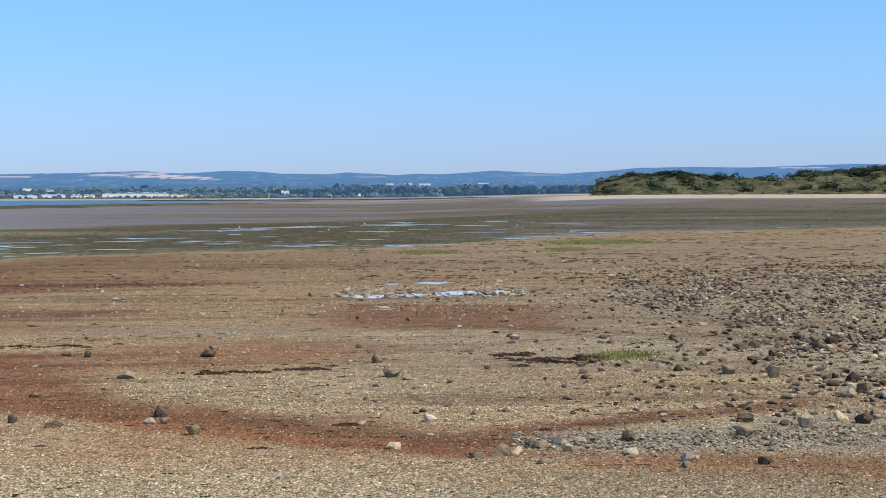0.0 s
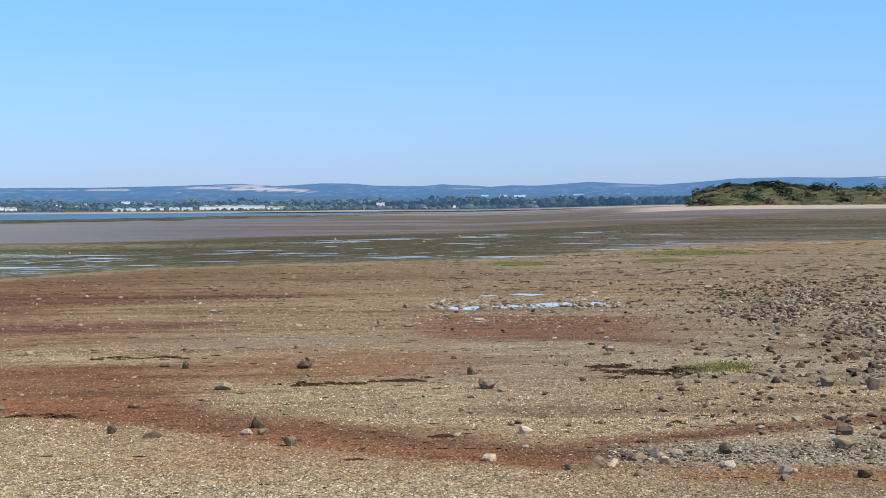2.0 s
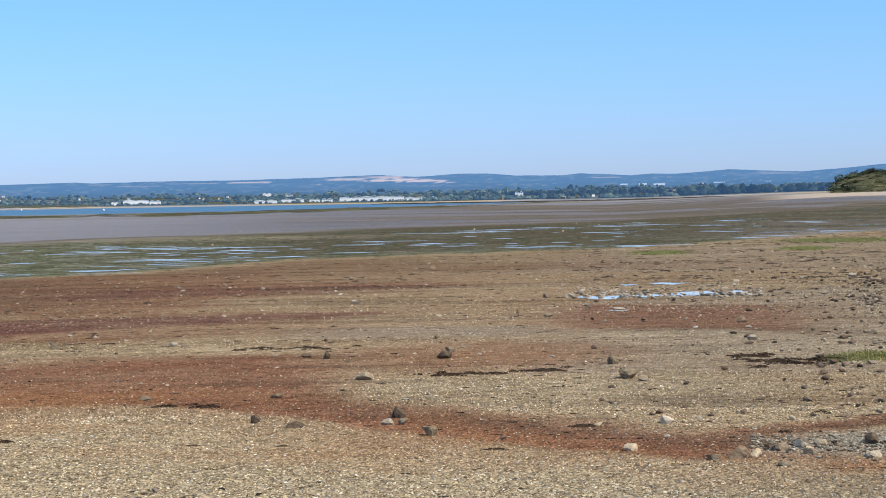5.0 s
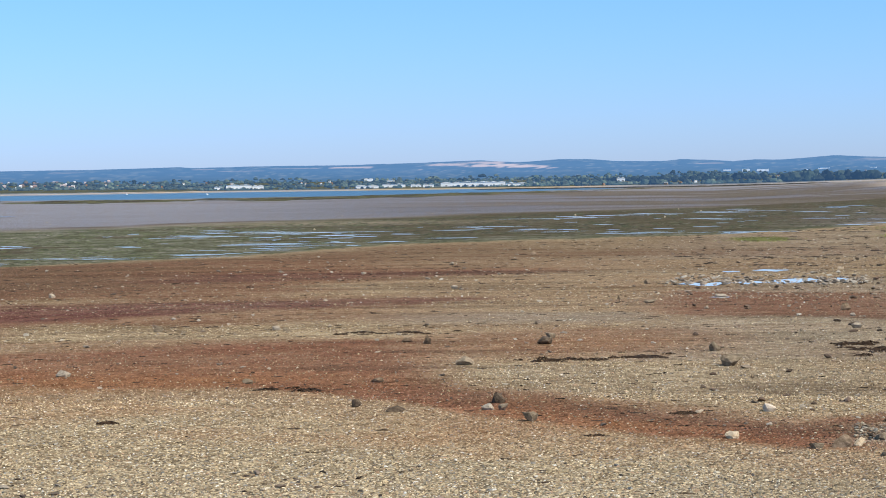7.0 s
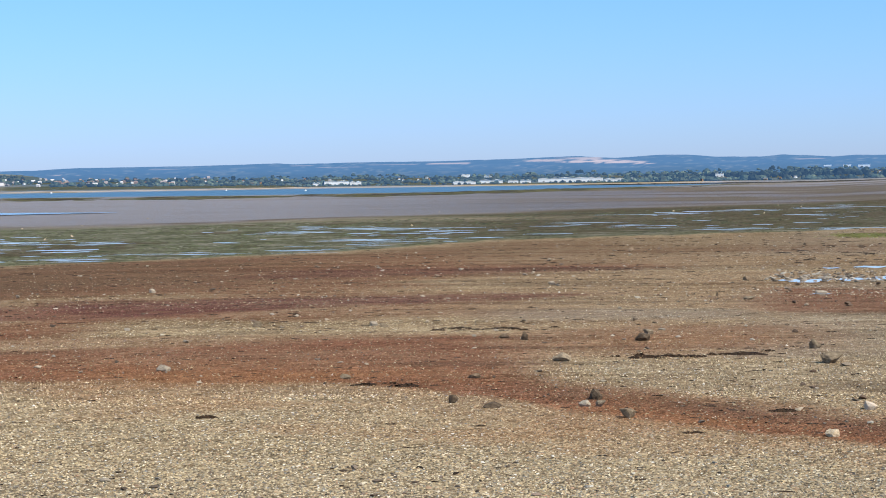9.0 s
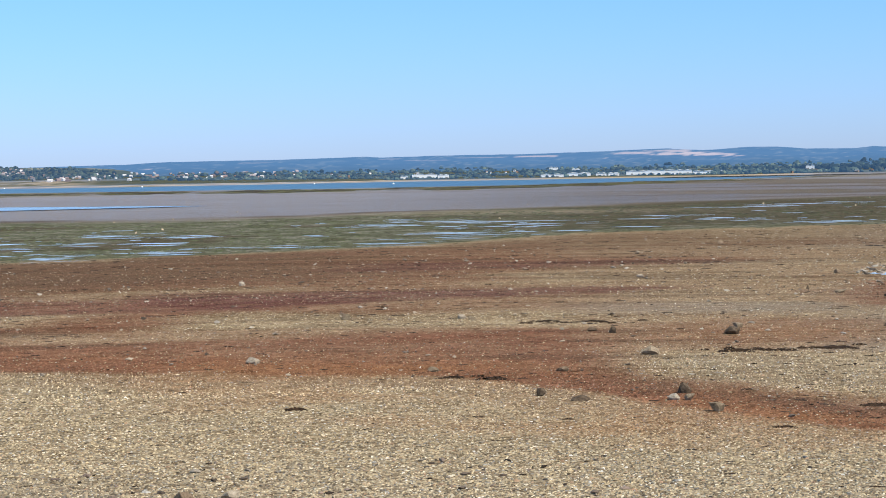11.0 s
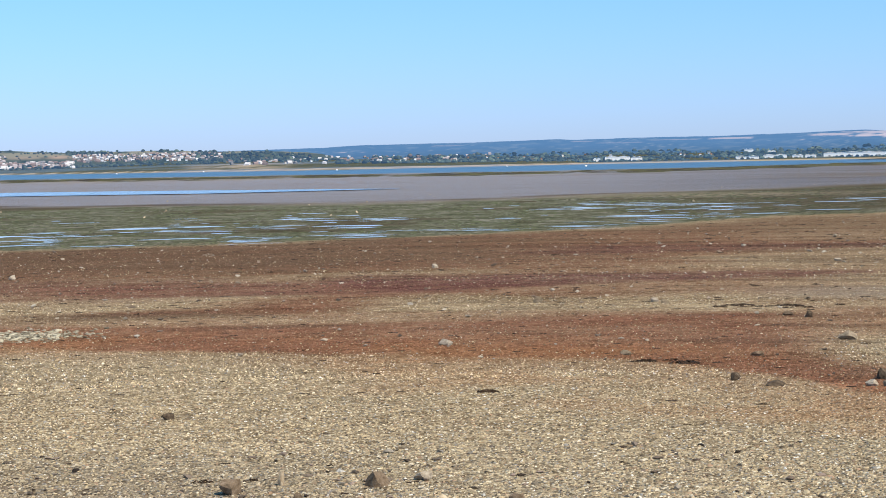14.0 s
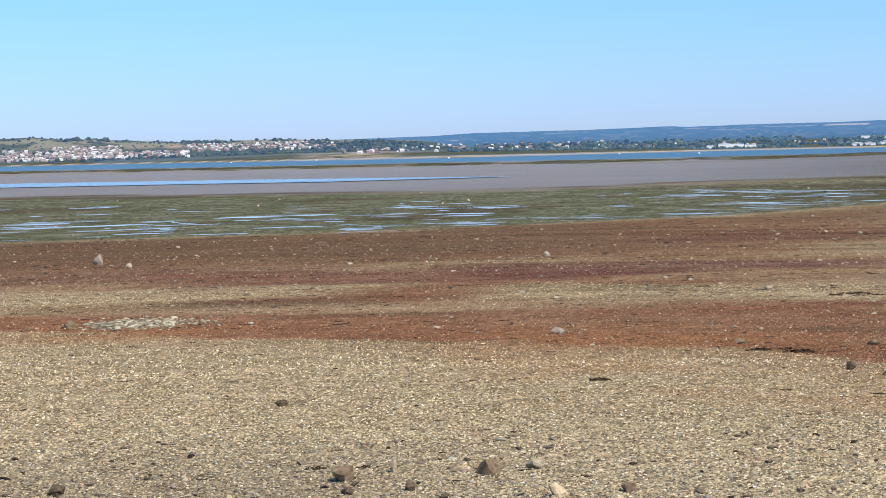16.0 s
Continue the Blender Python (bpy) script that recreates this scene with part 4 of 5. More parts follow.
def bank_gravel(n):
    """Coarse grey gravel on the low bank to the east."""
    az, r = rng.uniform(2.2, 16, n), 12.0 + rng.normal(0, 0.28, n)
    r = r + 0.10 * np.clip(az - 6, 0, 9)
    s = 0.011 * 3.2 ** (rng.uniform(0, 1, n) ** 2.2)
    sizes = np.stack([s * rng.uniform(0.9, 1.5, n), s * rng.uniform(0.7, 1.0, n), s * rng.uniform(0.4, 0.75, n)], -1)
    tint = np.concatenate([GREYS, [(0.25, 0.23, 0.20), (0.36, 0.32, 0.26)]])[rng.integers(0, 8, n)] * rng.uniform(0.6, 1.3, (n, 1)) * (1.0, 0.98, 0.92)
    ob = scattered("bank_gravel", SMALL_ROCKS, polar(az, r, -0.004), rng.uniform(0, 6.28, n), sizes, tint, MAT["pebble"])
    return tagged(ob, "low bank of coarse grey gravel between rust lines", "gravel", kind="stuff")


bank_gravel(3400)


def shell_patch(n):
    """A bed of pale grey cobbles and shells in the red flats."""
    az, r = -35.9 + 1.0 * rng.normal(0, 1, n), 18.75 + 0.30 * rng.normal(0, 1, n)
    s = 0.016 * 3.6 ** (rng.uniform(0, 1, n) ** 1.6)
    sizes = np.stack([s * rng.uniform(0.9, 1.7, n), s, s * rng.uniform(0.3, 0.6, n)], -1)
    tint = np.array([(0.36, 0.34, 0.27), (0.25, 0.235, 0.19), (0.45, 0.42, 0.34), (0.15, 0.14, 0.11)])[rng.integers(0, 4, n)] * rng.uniform(0.7, 1.3, (n, 1)) * (1.1, 1.0, 0.86)
    ob = scattered("shell_bed", SMALL_ROCKS, polar(az, r, -0.004), rng.uniform(0, 6.28, n), sizes, tint, MAT["pebble"])
    return tagged(ob, "patch of pale grey cobbles and shells on red ground", "stones", kind="stuff")


shell_patch(900)


def near_stones(n):
    """Small dark stones and weed-stained cobbles close by, thicker to the west."""
    az = -43 + 33 * rng.uniform(0, 1, n) ** 1.3
    r = 8.0 + 2.6 * rng.uniform(0, 1, n) ** 1.7
    s = 0.02 * 2.6 ** (rng.uniform(0, 1, n) ** 2.0)
    sizes = np.stack([s * rng.uniform(0.9, 1.7, n), s * rng.uniform(0.7, 1.0, n), s * rng.uniform(0.35, 0.6, n)], -1)
    tint = np.concatenate([GREYS[:4], [(0.05, 0.036, 0.026), (0.30, 0.22, 0.17)]])[rng.integers(0, 6, n)] * rng.uniform(0.6, 1.2, (n, 1))
    ob = scattered("loose_stones", SMALL_ROCKS, polar(az, r, -0.003), rng.uniform(0, 6.28, n), sizes, tint, MAT["pebble"])
    return tagged(ob, "small dark brown stones lying on pale gravel", "stones", kind="stuff")


near_stones(420)


# ---- seaweed and grass ----
def mat_shape(seed, nx=22, ny=8, holes=False):
    """A crumpled mat of dry weed, one unit long, with a ragged rim."""
    u, w = np.meshgrid(np.linspace(-1, 1, nx), np.linspace(-1, 1, ny), indexing="ij")
    rim = 1 - 0.75 * vnoise(u * 4.5 + seed, np.sign(w) * 3 + seed, 121)
    x, y = u * 0.5, w * 0.5 * rim * np.sqrt(np.clip(1.02 - u ** 2, 0, 1)) + 0.25 * (vnoise(u * 2 + seed, u * 0, 123) - 0.5)
    z = (1 - w ** 2) * (1 - u ** 4) * (0.3 + 1.0 * vnoise(u * 4 + seed, w * 1.5, 125)) - 0.12
    v = np.stack([x, y, z], -1).reshape(-1, 3)
    i, j = np.meshgrid(np.arange(nx - 1), np.arange(ny - 1), indexing="ij")
    f = np.stack([i * ny + j, (i + 1) * ny + j, (i + 1) * ny + j + 1, i * ny + j + 1], -1).reshape(-1, 4)
    if holes:
        mid = v[f].mean(1)
        f = f[vnoise(mid[:, 0] * 26 + seed, mid[:, 1] * 22, 127) * 0.6 + 0.4 * vnoise(mid[:, 0] * 9 + seed, mid[:, 1] * 9, 129) < 0.60]
    return v, f


WEED_MESHES = [mesh_of("seaweed", *mat_shape(k * 7.3, 44, 12, True), MAT["weed"]) for k in range(6)]


def weed(az, r, length, tall):
    ob = new("seaweed", WEED_MESHES[int(rng.integers(6))])
    ob.matrix_world = Matrix.Translation(at(az, r)) @ Matrix.Rotation(-radians(az) + rng.uniform(-0.12, 0.12), 4, "Z") @ Matrix.Diagonal((length, length * rng.uniform(0.5, 0.7), min(0.75 * tall, 0.036, 0.0016 * r), 1))
    return tagged(ob, "dark dried mat of seaweed on the gravel", "seaweed", "mats of seaweed")


WEED_MATS = [
    (-7.34, 16.91, 0.373, 0.043), (-6.01, 17.02, 0.376, 0.038), (-4.31, 17.25, 0.489, 0.044), (-3.15, 12.89, 0.204, 0.045), (1.95, 18.73, 0.378, 0.071),
    (3.25, 17.97, 0.510, 0.068), (2.44, 17.52, 0.221, 0.050), (-21.35, 12.86, 0.171, 0.033), (-15.07, 14.61, 0.323, 0.037), (-15.51, 14.84, 0.141, 0.028),
    (-21.32, 12.84, 0.171, 0.037), (-30.47, 9.44, 0.138, 0.042), (-28.99, 9.43, 0.096, 0.042), (4.06, 18.39, 0.348, 0.046), (-13.35, 20.89, 0.460, 0.033),
    (-11.97, 20.84, 0.525, 0.033), (3.25, 12.61, 0.120, 0.028), (4.32, 13.84, 0.122, 0.026), (-5.85, 11.76, 0.186, 0.015), (2.2, 18.75, 0.45, 0.07),
    (2.9, 18.15, 0.62, 0.06), (3.9, 17.9, 0.50, 0.05), (4.5, 18.5, 0.50, 0.05), (-3.15, 12.93, 0.24, 0.06), (2.6, 18.95, 0.3, 0.06),
]
for row in WEED_MATS:
    weed(*row)


def weed_line(az0, r0, az1, r1, n):
    """A broken line of mats left by the tide."""
    for k in range(n):
        q = (k + rng.uniform(0, 1)) / n
        weed(az0 + (az1 - az0) * q, (r0 + (r1 - r0) * q) * rng.normal(1, 0.006), rng.uniform(0.10, 0.28), rng.uniform(0.02, 0.04))


weed_line(-8.4, 17.0, -3.4, 17.4, 9)
weed_line(-14.5, 20.7, -10.0, 20.9, 6)
weed_line(1.4, 18.6, 4.6, 18.2, 7)
weed_line(-17.5, 14.9, -14.2, 14.6, 3)


def weed_flecks(n):
    shapes = [mat_shape(50 + k * 3.1, 7, 4) for k in range(6)]
    az, r = spread(n, 8.3, 135, 0.75)
    keep = (r < green_near(az)) & ((r > tan_edge(az)) | (rng.uniform(0, 1, n) < 0.22)) & (rng.uniform(0, 1, n) < 0.25 + 0.75 * step(0.45, 0.62, fbm(az * 0.2, np.log(r) * 20, 131)))
    az, r = az[keep], r[keep]
    n = len(az)
    s = 0.025 * 5.0 ** rng.uniform(0, 1, n) * (0.5 + r / 24)
    sizes = np.stack([s, s * rng.uniform(0.2, 0.5, n), rng.uniform(0.005, 0.012, n) * (0.6 + r / 45)], -1)
    tint = np.array([(0.03, 0.02, 0.014)]) * rng.uniform(0.6, 1.8, (n, 1))
    ob = scattered("weed_scraps", shapes, polar(az, r, 0.0), -np.radians(az) + rng.normal(0, 0.2, n), sizes, tint, MAT["pebble"])
    return tagged(ob, "dark scraps of dry weed strewn in lines along the shore", "seaweed", kind="stuff")


weed_flecks(8000)


def eastern_weed(n):
    """Lines of dark wrack on the far gravel to the east."""
    shapes = [mat_shape(150 + k * 3.1, 5, 3) for k in range(5)]
    az, r = rng.uniform(-3, 16, n), 46 * (130 / 46) ** rng.uniform(0, 1, n)
    keep = (r < green_near(az) * 0.98) & (rng.uniform(0, 1, n) < step(0.42, 0.62, fbm(az * 0.25, np.log(r) * 22, 137)))
    az, r = az[keep], r[keep]
    n = len(az)
    s = 0.12 * 7.0 ** rng.uniform(0, 1, n) * r / 70
    sizes = np.stack([s, s * rng.uniform(0.3, 0.6, n), rng.uniform(0.02, 0.05, n)], -1)
    tint = np.array([(0.06, 0.042, 0.03), (0.10, 0.07, 0.046), (0.035, 0.026, 0.02)])[rng.integers(0, 3, n)]
    ob = scattered("weed_scraps", shapes, polar(az, r, 0.0), -np.radians(az) + rng.normal(0, 0.12, n), sizes, tint, MAT["pebble"])
    return tagged(ob, "dark broken lines of wrack on the far gravel", "seaweed", kind="stuff")


eastern_weed(1300)


def flat_tufts(n):
    """Tufts of green weed, dark clods and pale silt on the tidal flats."""
    az = rng.uniform(-43, 16, n)
    lo, hi = green_near(az) * 1.0, np.minimum(green_far(az) * 0.9, 330)
    r = lo * (hi / lo) ** (rng.uniform(0, 1, n) ** 0.9)
    keep = rng.uniform(0, 1, n) < 0.25 + 0.75 * step(0.42, 0.58, fbm(az * 0.9, np.log(r) * 14, 139))
    az, r = az[keep], r[keep]
    n = len(az)
    s = rng.uniform(0.10, 0.50, n) * (r / 90)
    sizes = np.stack([s, s * rng.uniform(0.8, 1.6, n), rng.uniform(0.012, 0.045, n) * (0.6 + r / 300)], -1)
    tint = np.array([(0.11, 0.125, 0.05), (0.075, 0.085, 0.04), (0.155, 0.16, 0.075), (0.05, 0.045, 0.03), (0.24, 0.225, 0.17), (0.10, 0.085, 0.055)])[rng.choice(6, n, p=[0.26, 0.24, 0.10, 0.20, 0.10, 0.10])] * rng.uniform(0.65, 1.2, (n, 1)) * (1 - 0.35 * step(-21, -9, az))[:, None]
    ob = scattered("flat_weed", SPECKS, polar(az, r, 0.0), rng.uniform(0, 6.28, n), sizes, tint, MAT["leaf"])
    return tagged(ob, "low tufts of green weed and clods on tidal flats", "seaweed", kind="stuff")


flat_tufts(34000)


def weed_bank(n):
    """Broken low banks of olive weed at the edge of the channel."""
    shapes = [mat_shape(90 + k * 3.1, 6, 4) for k in range(5)]
    az = rng.uniform(-44, -4, n)
    az = az[rng.uniform(0, 1, n) < 0.15 + 0.85 * step(0.40, 0.56, fbm(az * 0.45, az * 0, 133))]
    n = len(az)
    r = water_near(az) * (0.84 + 0.05 * rng.normal(0, 1, n) + 0.06 * (fbm(az * 0.3, az * 0 + 4, 135) - 0.5))
    sizes = np.stack([rng.uniform(5, 22, n), rng.uniform(8, 26, n), rng.uniform(0.12, 0.42, n)], -1)
    tint = np.array([(0.085, 0.075, 0.032), (0.06, 0.055, 0.03), (0.11, 0.10, 0.045), (0.05, 0.038, 0.026)])[rng.integers(0, 4, n)]
    ob = scattered("weed_bank", shapes, polar(az, r, -0.01), -np.radians(az), sizes, tint, MAT["leaf"])
    return tagged(ob, "low broken banks of olive weed along the channel", "seaweed", kind="stuff")


weed_bank(1500)


def shore_bank(n):
    """A dark bank of weed and mud under the far beach."""
    az, r = rng.uniform(-9.2, 1.2, n), rng.uniform(1650, 1925, n)
    p = polar(az, r)
    p[:, 2] = np.maximum(p[:, 2], -2.69)
    sizes = np.stack([rng.uniform(15, 45, n), rng.uniform(20, 60, n), rng.uniform(0.3, 0.95, n)], -1)
    tint = np.array([(0.035, 0.03, 0.024), (0.05, 0.04, 0.03), (0.03, 0.03, 0.022)])[rng.integers(0, 3, n)]
    ob = scattered("shore_bank", [mat_shape(170 + k * 3.1, 6, 4) for k in range(4)], p, -np.radians(az), sizes, tint, MAT["leaf"])
    return tagged(ob, "dark bank of weed and mud under the far beach", "seaweed", kind="stuff")


shore_bank(420)


def grass_patch(az, r, half_az, half_r, blades, tall, lush):
    a = az + half_az * rng.normal(0, 0.42, blades)
    d = r + half_r * rng.normal(0, 0.45, blades)
    base = polar(a, d, -0.005)
    h = tall * rng.uniform(0.5, 1.1, blades)
    lean = rng.normal(0, 0.45, (blades, 2)) * h[:, None]
    turn = rng.uniform(0, 3.14, blades)
    wide = np.stack([np.cos(turn), np.sin(turn), 0 * turn], -1) * rng.uniform(0.005, 0.010, blades)[:, None] * (r / 20)
    tip = base + np.c_[lean, h]
    midp = base + np.c_[lean * 0.4, h * 0.6]
    v = np.stack([base - wide, base + wide, midp + wide * 0.7, midp - wide * 0.7, tip], 1).reshape(-1, 3)
    i = np.arange(blades)[:, None] * 5
    f = np.concatenate([i + [0, 1, 2], i + [0, 2, 3], i + [3, 2, 4]])
    tint = np.array(lush) * rng.uniform(0.6, 1.4, (blades, 1)) * rng.uniform(0.85, 1.15, (blades, 3))
    ob = new("grass_patch", mesh_of("grass_patch", v, f, MAT["leaf"], False, {"tint": np.repeat(np.c_[tint, np.ones(blades)], 5, 0)}))
    return tagged(ob, "low patch of bright green marsh grass on the gravel", "grass", kind="stuff")


grass_patch(5.9, 18.85, 0.95, 0.55, 2200, 0.030, (0.25, 0.235, 0.085))
grass_patch(4.9, 18.6, 0.7, 0.5, 700, 0.028, (0.19, 0.18, 0.07))
grass_patch(-0.6, 80.5, 0.9, 2.6, 4200, 0.040, (0.26, 0.255, 0.09))
grass_patch(3.95, 84.5, 0.8, 2.6, 4000, 0.040, (0.26, 0.255, 0.09))
grass_patch(5.0, 98.5, 1.8, 4.5, 6000, 0.046, (0.26, 0.25, 0.095))


# ---- the wooded spit ----
def dune_line(az):
    e = curve_of(az, (4.6, 0.03), (4.9, 0.33), (5.5, 0.55), (6.6, 0.66), (7.3, 0.68), (8.1, 0.57), (9.2, 0.52), (10.6, 0.56), (11.8, 0.62), (12.4, 0.68), (13.7, 0.78), (16, 0.85), (22, 0.8))
    return e + 0.06 * (fbm(az * 2.2, az * 0, 141) - 0.5)


def dune_z(az, r):
    q = step(640, 690, r) * step(900, 760, r)
    top = EYE + 700 * np.tan(np.radians(dune_line(az))) * step(4.55, 4.9, az) - 1.7 * step(4.9, 4.55, az)
    low = height(az, r) - 0.4
    return low + (top - low) * q * (0.86 + 0.28 * (fbm(az * 2.5, r * 0.05, 143) - 0.35)) * step(4.5, 4.95, az)


def dune_paint(az, r, z):
    n = fbm(az * 2.0, r * 0.04, 145)
    return np.stack([step(650, 640, r) * 0.6, step(0.5, 0.6, n), step(0.5, 0.4, n), 0 * az], -1)


def scrub_material():
    m, t, s = material("scrub_slope", 0.95, 0.02)
    n = noise_tex(t, scaled_place(t, 1, 1, 1), 0.11, 8, 0.68)
    t.links.new(ramp(t, n, (0.36, (0.026, 0.031, 0.017)), (0.46, (0.075, 0.078, 0.040)), (0.55, (0.115, 0.104, 0.056)), (0.66, (0.18, 0.14, 0.088))), s.inputs["Base Color"])
    add_bump(t, s, n, 0.8, 0.5)
    return m


MAT["scrub"] = scrub_material()
tagged(hill_mesh("dune", 4.3, 24, 632, 905, dune_z, dune_paint, 260, 60, MAT["scrub"]), "long scrub-covered dune behind a pale sandy beach", "dune", kind="structure")


def crown_shape(seed, leaves=40, fine=1.0):
    """A far tree's crown: broad sprays on an uneven mound down to the ground."""
    g = np.random.default_rng(seed)
    p = (lambda q: q / np.linalg.norm(q, axis=1)[:, None])(g.normal(size=(leaves, 3))) * g.uniform(0.22, 0.42, (leaves, 1)) * (1.0, 1.0, 0.9) + (0, 0, 0.42)
    out = p - (0, 0, 0.35)
    out = out / np.linalg.norm(out, axis=1)[:, None]
    w = g.uniform(0, 6.28, (leaves, 1)) + np.array([0, 2.1, 4.2]) + g.uniform(-0.4, 0.4, (leaves, 3))
    side = np.cross(out, g.normal(size=(leaves, 3)))
    side = side / np.linalg.norm(side, axis=1)[:, None]
    q = np.cos(w)[..., None] * side[:, None] + np.sin(w)[..., None] * np.cross(out, side)[:, None] + g.normal(size=(leaves, 3, 3)) * 0.35
    q = q * g.uniform(0.11, 0.20, (leaves, 1, 1)) * fine
    return (p[:, None] + q).reshape(-1, 3), np.arange(leaves * 3).reshape(-1, 3)


def far_crown(seed, sprays=16):
    """A tree some kilometres off: a lumpy solid crown with sprays standing out of it."""
    g = np.random.default_rng(seed)
    n = 6
    a = np.linspace(0, 2 * np.pi, n, endpoint=False)
    rings = [np.stack([np.cos(a + b) * w, np.sin(a + b) * w, np.full(n, z)], -1) * g.uniform(0.8, 1.2, (n, 1)) for w, z, b in ((0.34, 0.0, 0.0), (0.44, 0.38, 0.4), (0.26, 0.68, 0.1))]
    v = np.concatenate(rings + [[(g.uniform(-0.1, 0.1), g.uniform(-0.1, 0.1), 0.82)]])
    f = []
    for k in range(2):
        for i in range(n):
            j = (i + 1) % n
            f += [(k * n + i, k * n + j, k * n + n + j), (k * n + i, k * n + n + j, k * n + n + i)]
    f += [(2 * n + i, 2 * n + (i + 1) % n, 3 * n) for i in range(n)]
    tuft, faces = crown_shape(seed + 500, sprays, 0.8)
    return np.concatenate([v, tuft]), np.concatenate([np.array(f), faces + len(v)])


CROWNS = [far_crown(70 + k) for k in range(8)]
DUNE_CROWNS = [crown_shape(80 + k, 90, 0.5) for k in range(6)]


def scrub(name, n, az0, az1, r0, r1, z_of, wide, tones, label, ratio=0.7, shapes=None, mat="leaf", gaps=0.0):
    az, r = rng.uniform(az0, az1, n), rng.uniform(r0, r1, n)
    keep = rng.uniform(0, 1, n) > gaps * step(0.62, 0.36, fbm(az * 1.3, r * 0.004, 149))
    az, r = az[keep], r[keep]
    n = len(az)
    p = np.stack([r * np.sin(np.radians(az)), r * np.cos(np.radians(az)), z_of(az, r)], -1)
    s = wide * 0.5 * 3.0 ** rng.uniform(0, 1, n)
    p[:, 2] -= 0.16 * s
    tint = np.array(tones)[rng.integers(0, len(tones), n)] * rng.uniform(0.75, 1.25, (n, 1)) * (0.45 + 1.1 * step(0.3, 0.7, fbm(az * 1.6, r * 0.05, 147)))[:, None]
    ob = scattered(name, shapes or DUNE_CROWNS, p, rng.uniform(0, 6.28, n), np.stack([s, s, s * ratio * rng.uniform(0.7, 1.2, n)], -1), tint, MAT[mat])
    return tagged(ob, label, "scrub", kind="stuff")


DRY = ((0.15, 0.14, 0.075), (0.115, 0.115, 0.058), (0.18, 0.15, 0.092), (0.075, 0.08, 0.042))
DEEP = ((0.045, 0.055, 0.032), (0.06, 0.07, 0.04), (0.04, 0.048, 0.032))
SHADY = ((0.022, 0.030, 0.020), (0.030, 0.038, 0.025), (0.018, 0.024, 0.018))
WOODS = ((0.048, 0.064, 0.044), (0.06, 0.076, 0.048), (0.04, 0.056, 0.042), (0.08, 0.092, 0.056))
scrub("dune_scrub", 1100, 4.7, 17, 646, 700, dune_z, 3.4, DRY, "low dry grass and gorse on a dune face", 0.3, DUNE_CROWNS)
scrub("dune_bushes", 150, 4.8, 17, 650, 705, dune_z, 6.0, DEEP, "dark rounded bushes scattered over the dune face", 0.6, DUNE_CROWNS)
scrub("dune_foot", 260, 4.75, 17, 641, 650, dune_z, 2.0, ((0.16, 0.105, 0.065), (0.10, 0.07, 0.045), (0.20, 0.15, 0.09)), "brown eroded foot of the dune with dead brush", 0.5, DUNE_CROWNS)
scrub("dune_thicket", 420, 5.2, 9.0, 690, 735, dune_z, 3.6, DEEP, "dark windswept bushes on top of the dune", 0.6, DUNE_CROWNS)
scrub("dune_thicket", 500, 11.0, 17.0, 680, 740, dune_z, 4.4, DEEP, "dark windswept bushes on top of the dune", 0.65, DUNE_CROWNS)


# ---- the far shore ----
def land_z(az, r):
    z = np.where(az < -22, np.maximum(height(az, r), town_hill_z(az, r)), height(az, r))
    return np.where(r > 3150, np.maximum(z, far_hill_z(az, r)), z)


def seat(az, el):
    """The nearest spot of the far land that shows at this height above eye level, in degrees."""
    d = np.linspace(float(shore(az)) + 45, 4580, 400)
    z = land_z(np.full(400, az), d)
    seen = np.degrees(np.arctan2(z - EYE, d))
    k = int(np.argmax(seen >= el)) if (seen >= el).any() else int(np.argmax(seen))
    return az, float(d[k]), float(z[k])


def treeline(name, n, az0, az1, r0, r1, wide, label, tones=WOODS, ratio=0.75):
    # these crowns wear the leaf material with the painted haze glow
    return scrub(name, n, az0, az1, r0, r1, land_z, wide, tones, label, ratio, CROWNS, "hazy_leaf", 0.85)


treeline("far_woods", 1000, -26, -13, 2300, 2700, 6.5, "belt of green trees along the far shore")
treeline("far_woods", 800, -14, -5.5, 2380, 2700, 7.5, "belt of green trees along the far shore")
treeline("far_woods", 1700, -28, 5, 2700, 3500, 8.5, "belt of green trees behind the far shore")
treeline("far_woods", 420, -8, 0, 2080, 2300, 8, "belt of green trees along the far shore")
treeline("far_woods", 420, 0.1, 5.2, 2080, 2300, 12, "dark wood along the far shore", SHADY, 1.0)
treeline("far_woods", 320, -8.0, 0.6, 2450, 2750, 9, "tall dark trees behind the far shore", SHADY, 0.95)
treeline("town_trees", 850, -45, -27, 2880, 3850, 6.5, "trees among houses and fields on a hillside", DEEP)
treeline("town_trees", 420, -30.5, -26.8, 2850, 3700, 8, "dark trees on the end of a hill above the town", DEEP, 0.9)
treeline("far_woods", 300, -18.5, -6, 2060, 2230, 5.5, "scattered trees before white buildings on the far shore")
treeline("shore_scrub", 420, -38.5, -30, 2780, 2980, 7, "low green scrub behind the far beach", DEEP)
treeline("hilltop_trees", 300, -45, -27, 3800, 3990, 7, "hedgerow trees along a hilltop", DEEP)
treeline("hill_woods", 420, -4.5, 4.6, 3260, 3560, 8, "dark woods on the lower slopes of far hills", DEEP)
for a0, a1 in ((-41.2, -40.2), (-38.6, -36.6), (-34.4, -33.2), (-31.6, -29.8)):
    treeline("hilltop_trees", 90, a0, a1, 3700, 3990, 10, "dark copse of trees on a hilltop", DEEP)


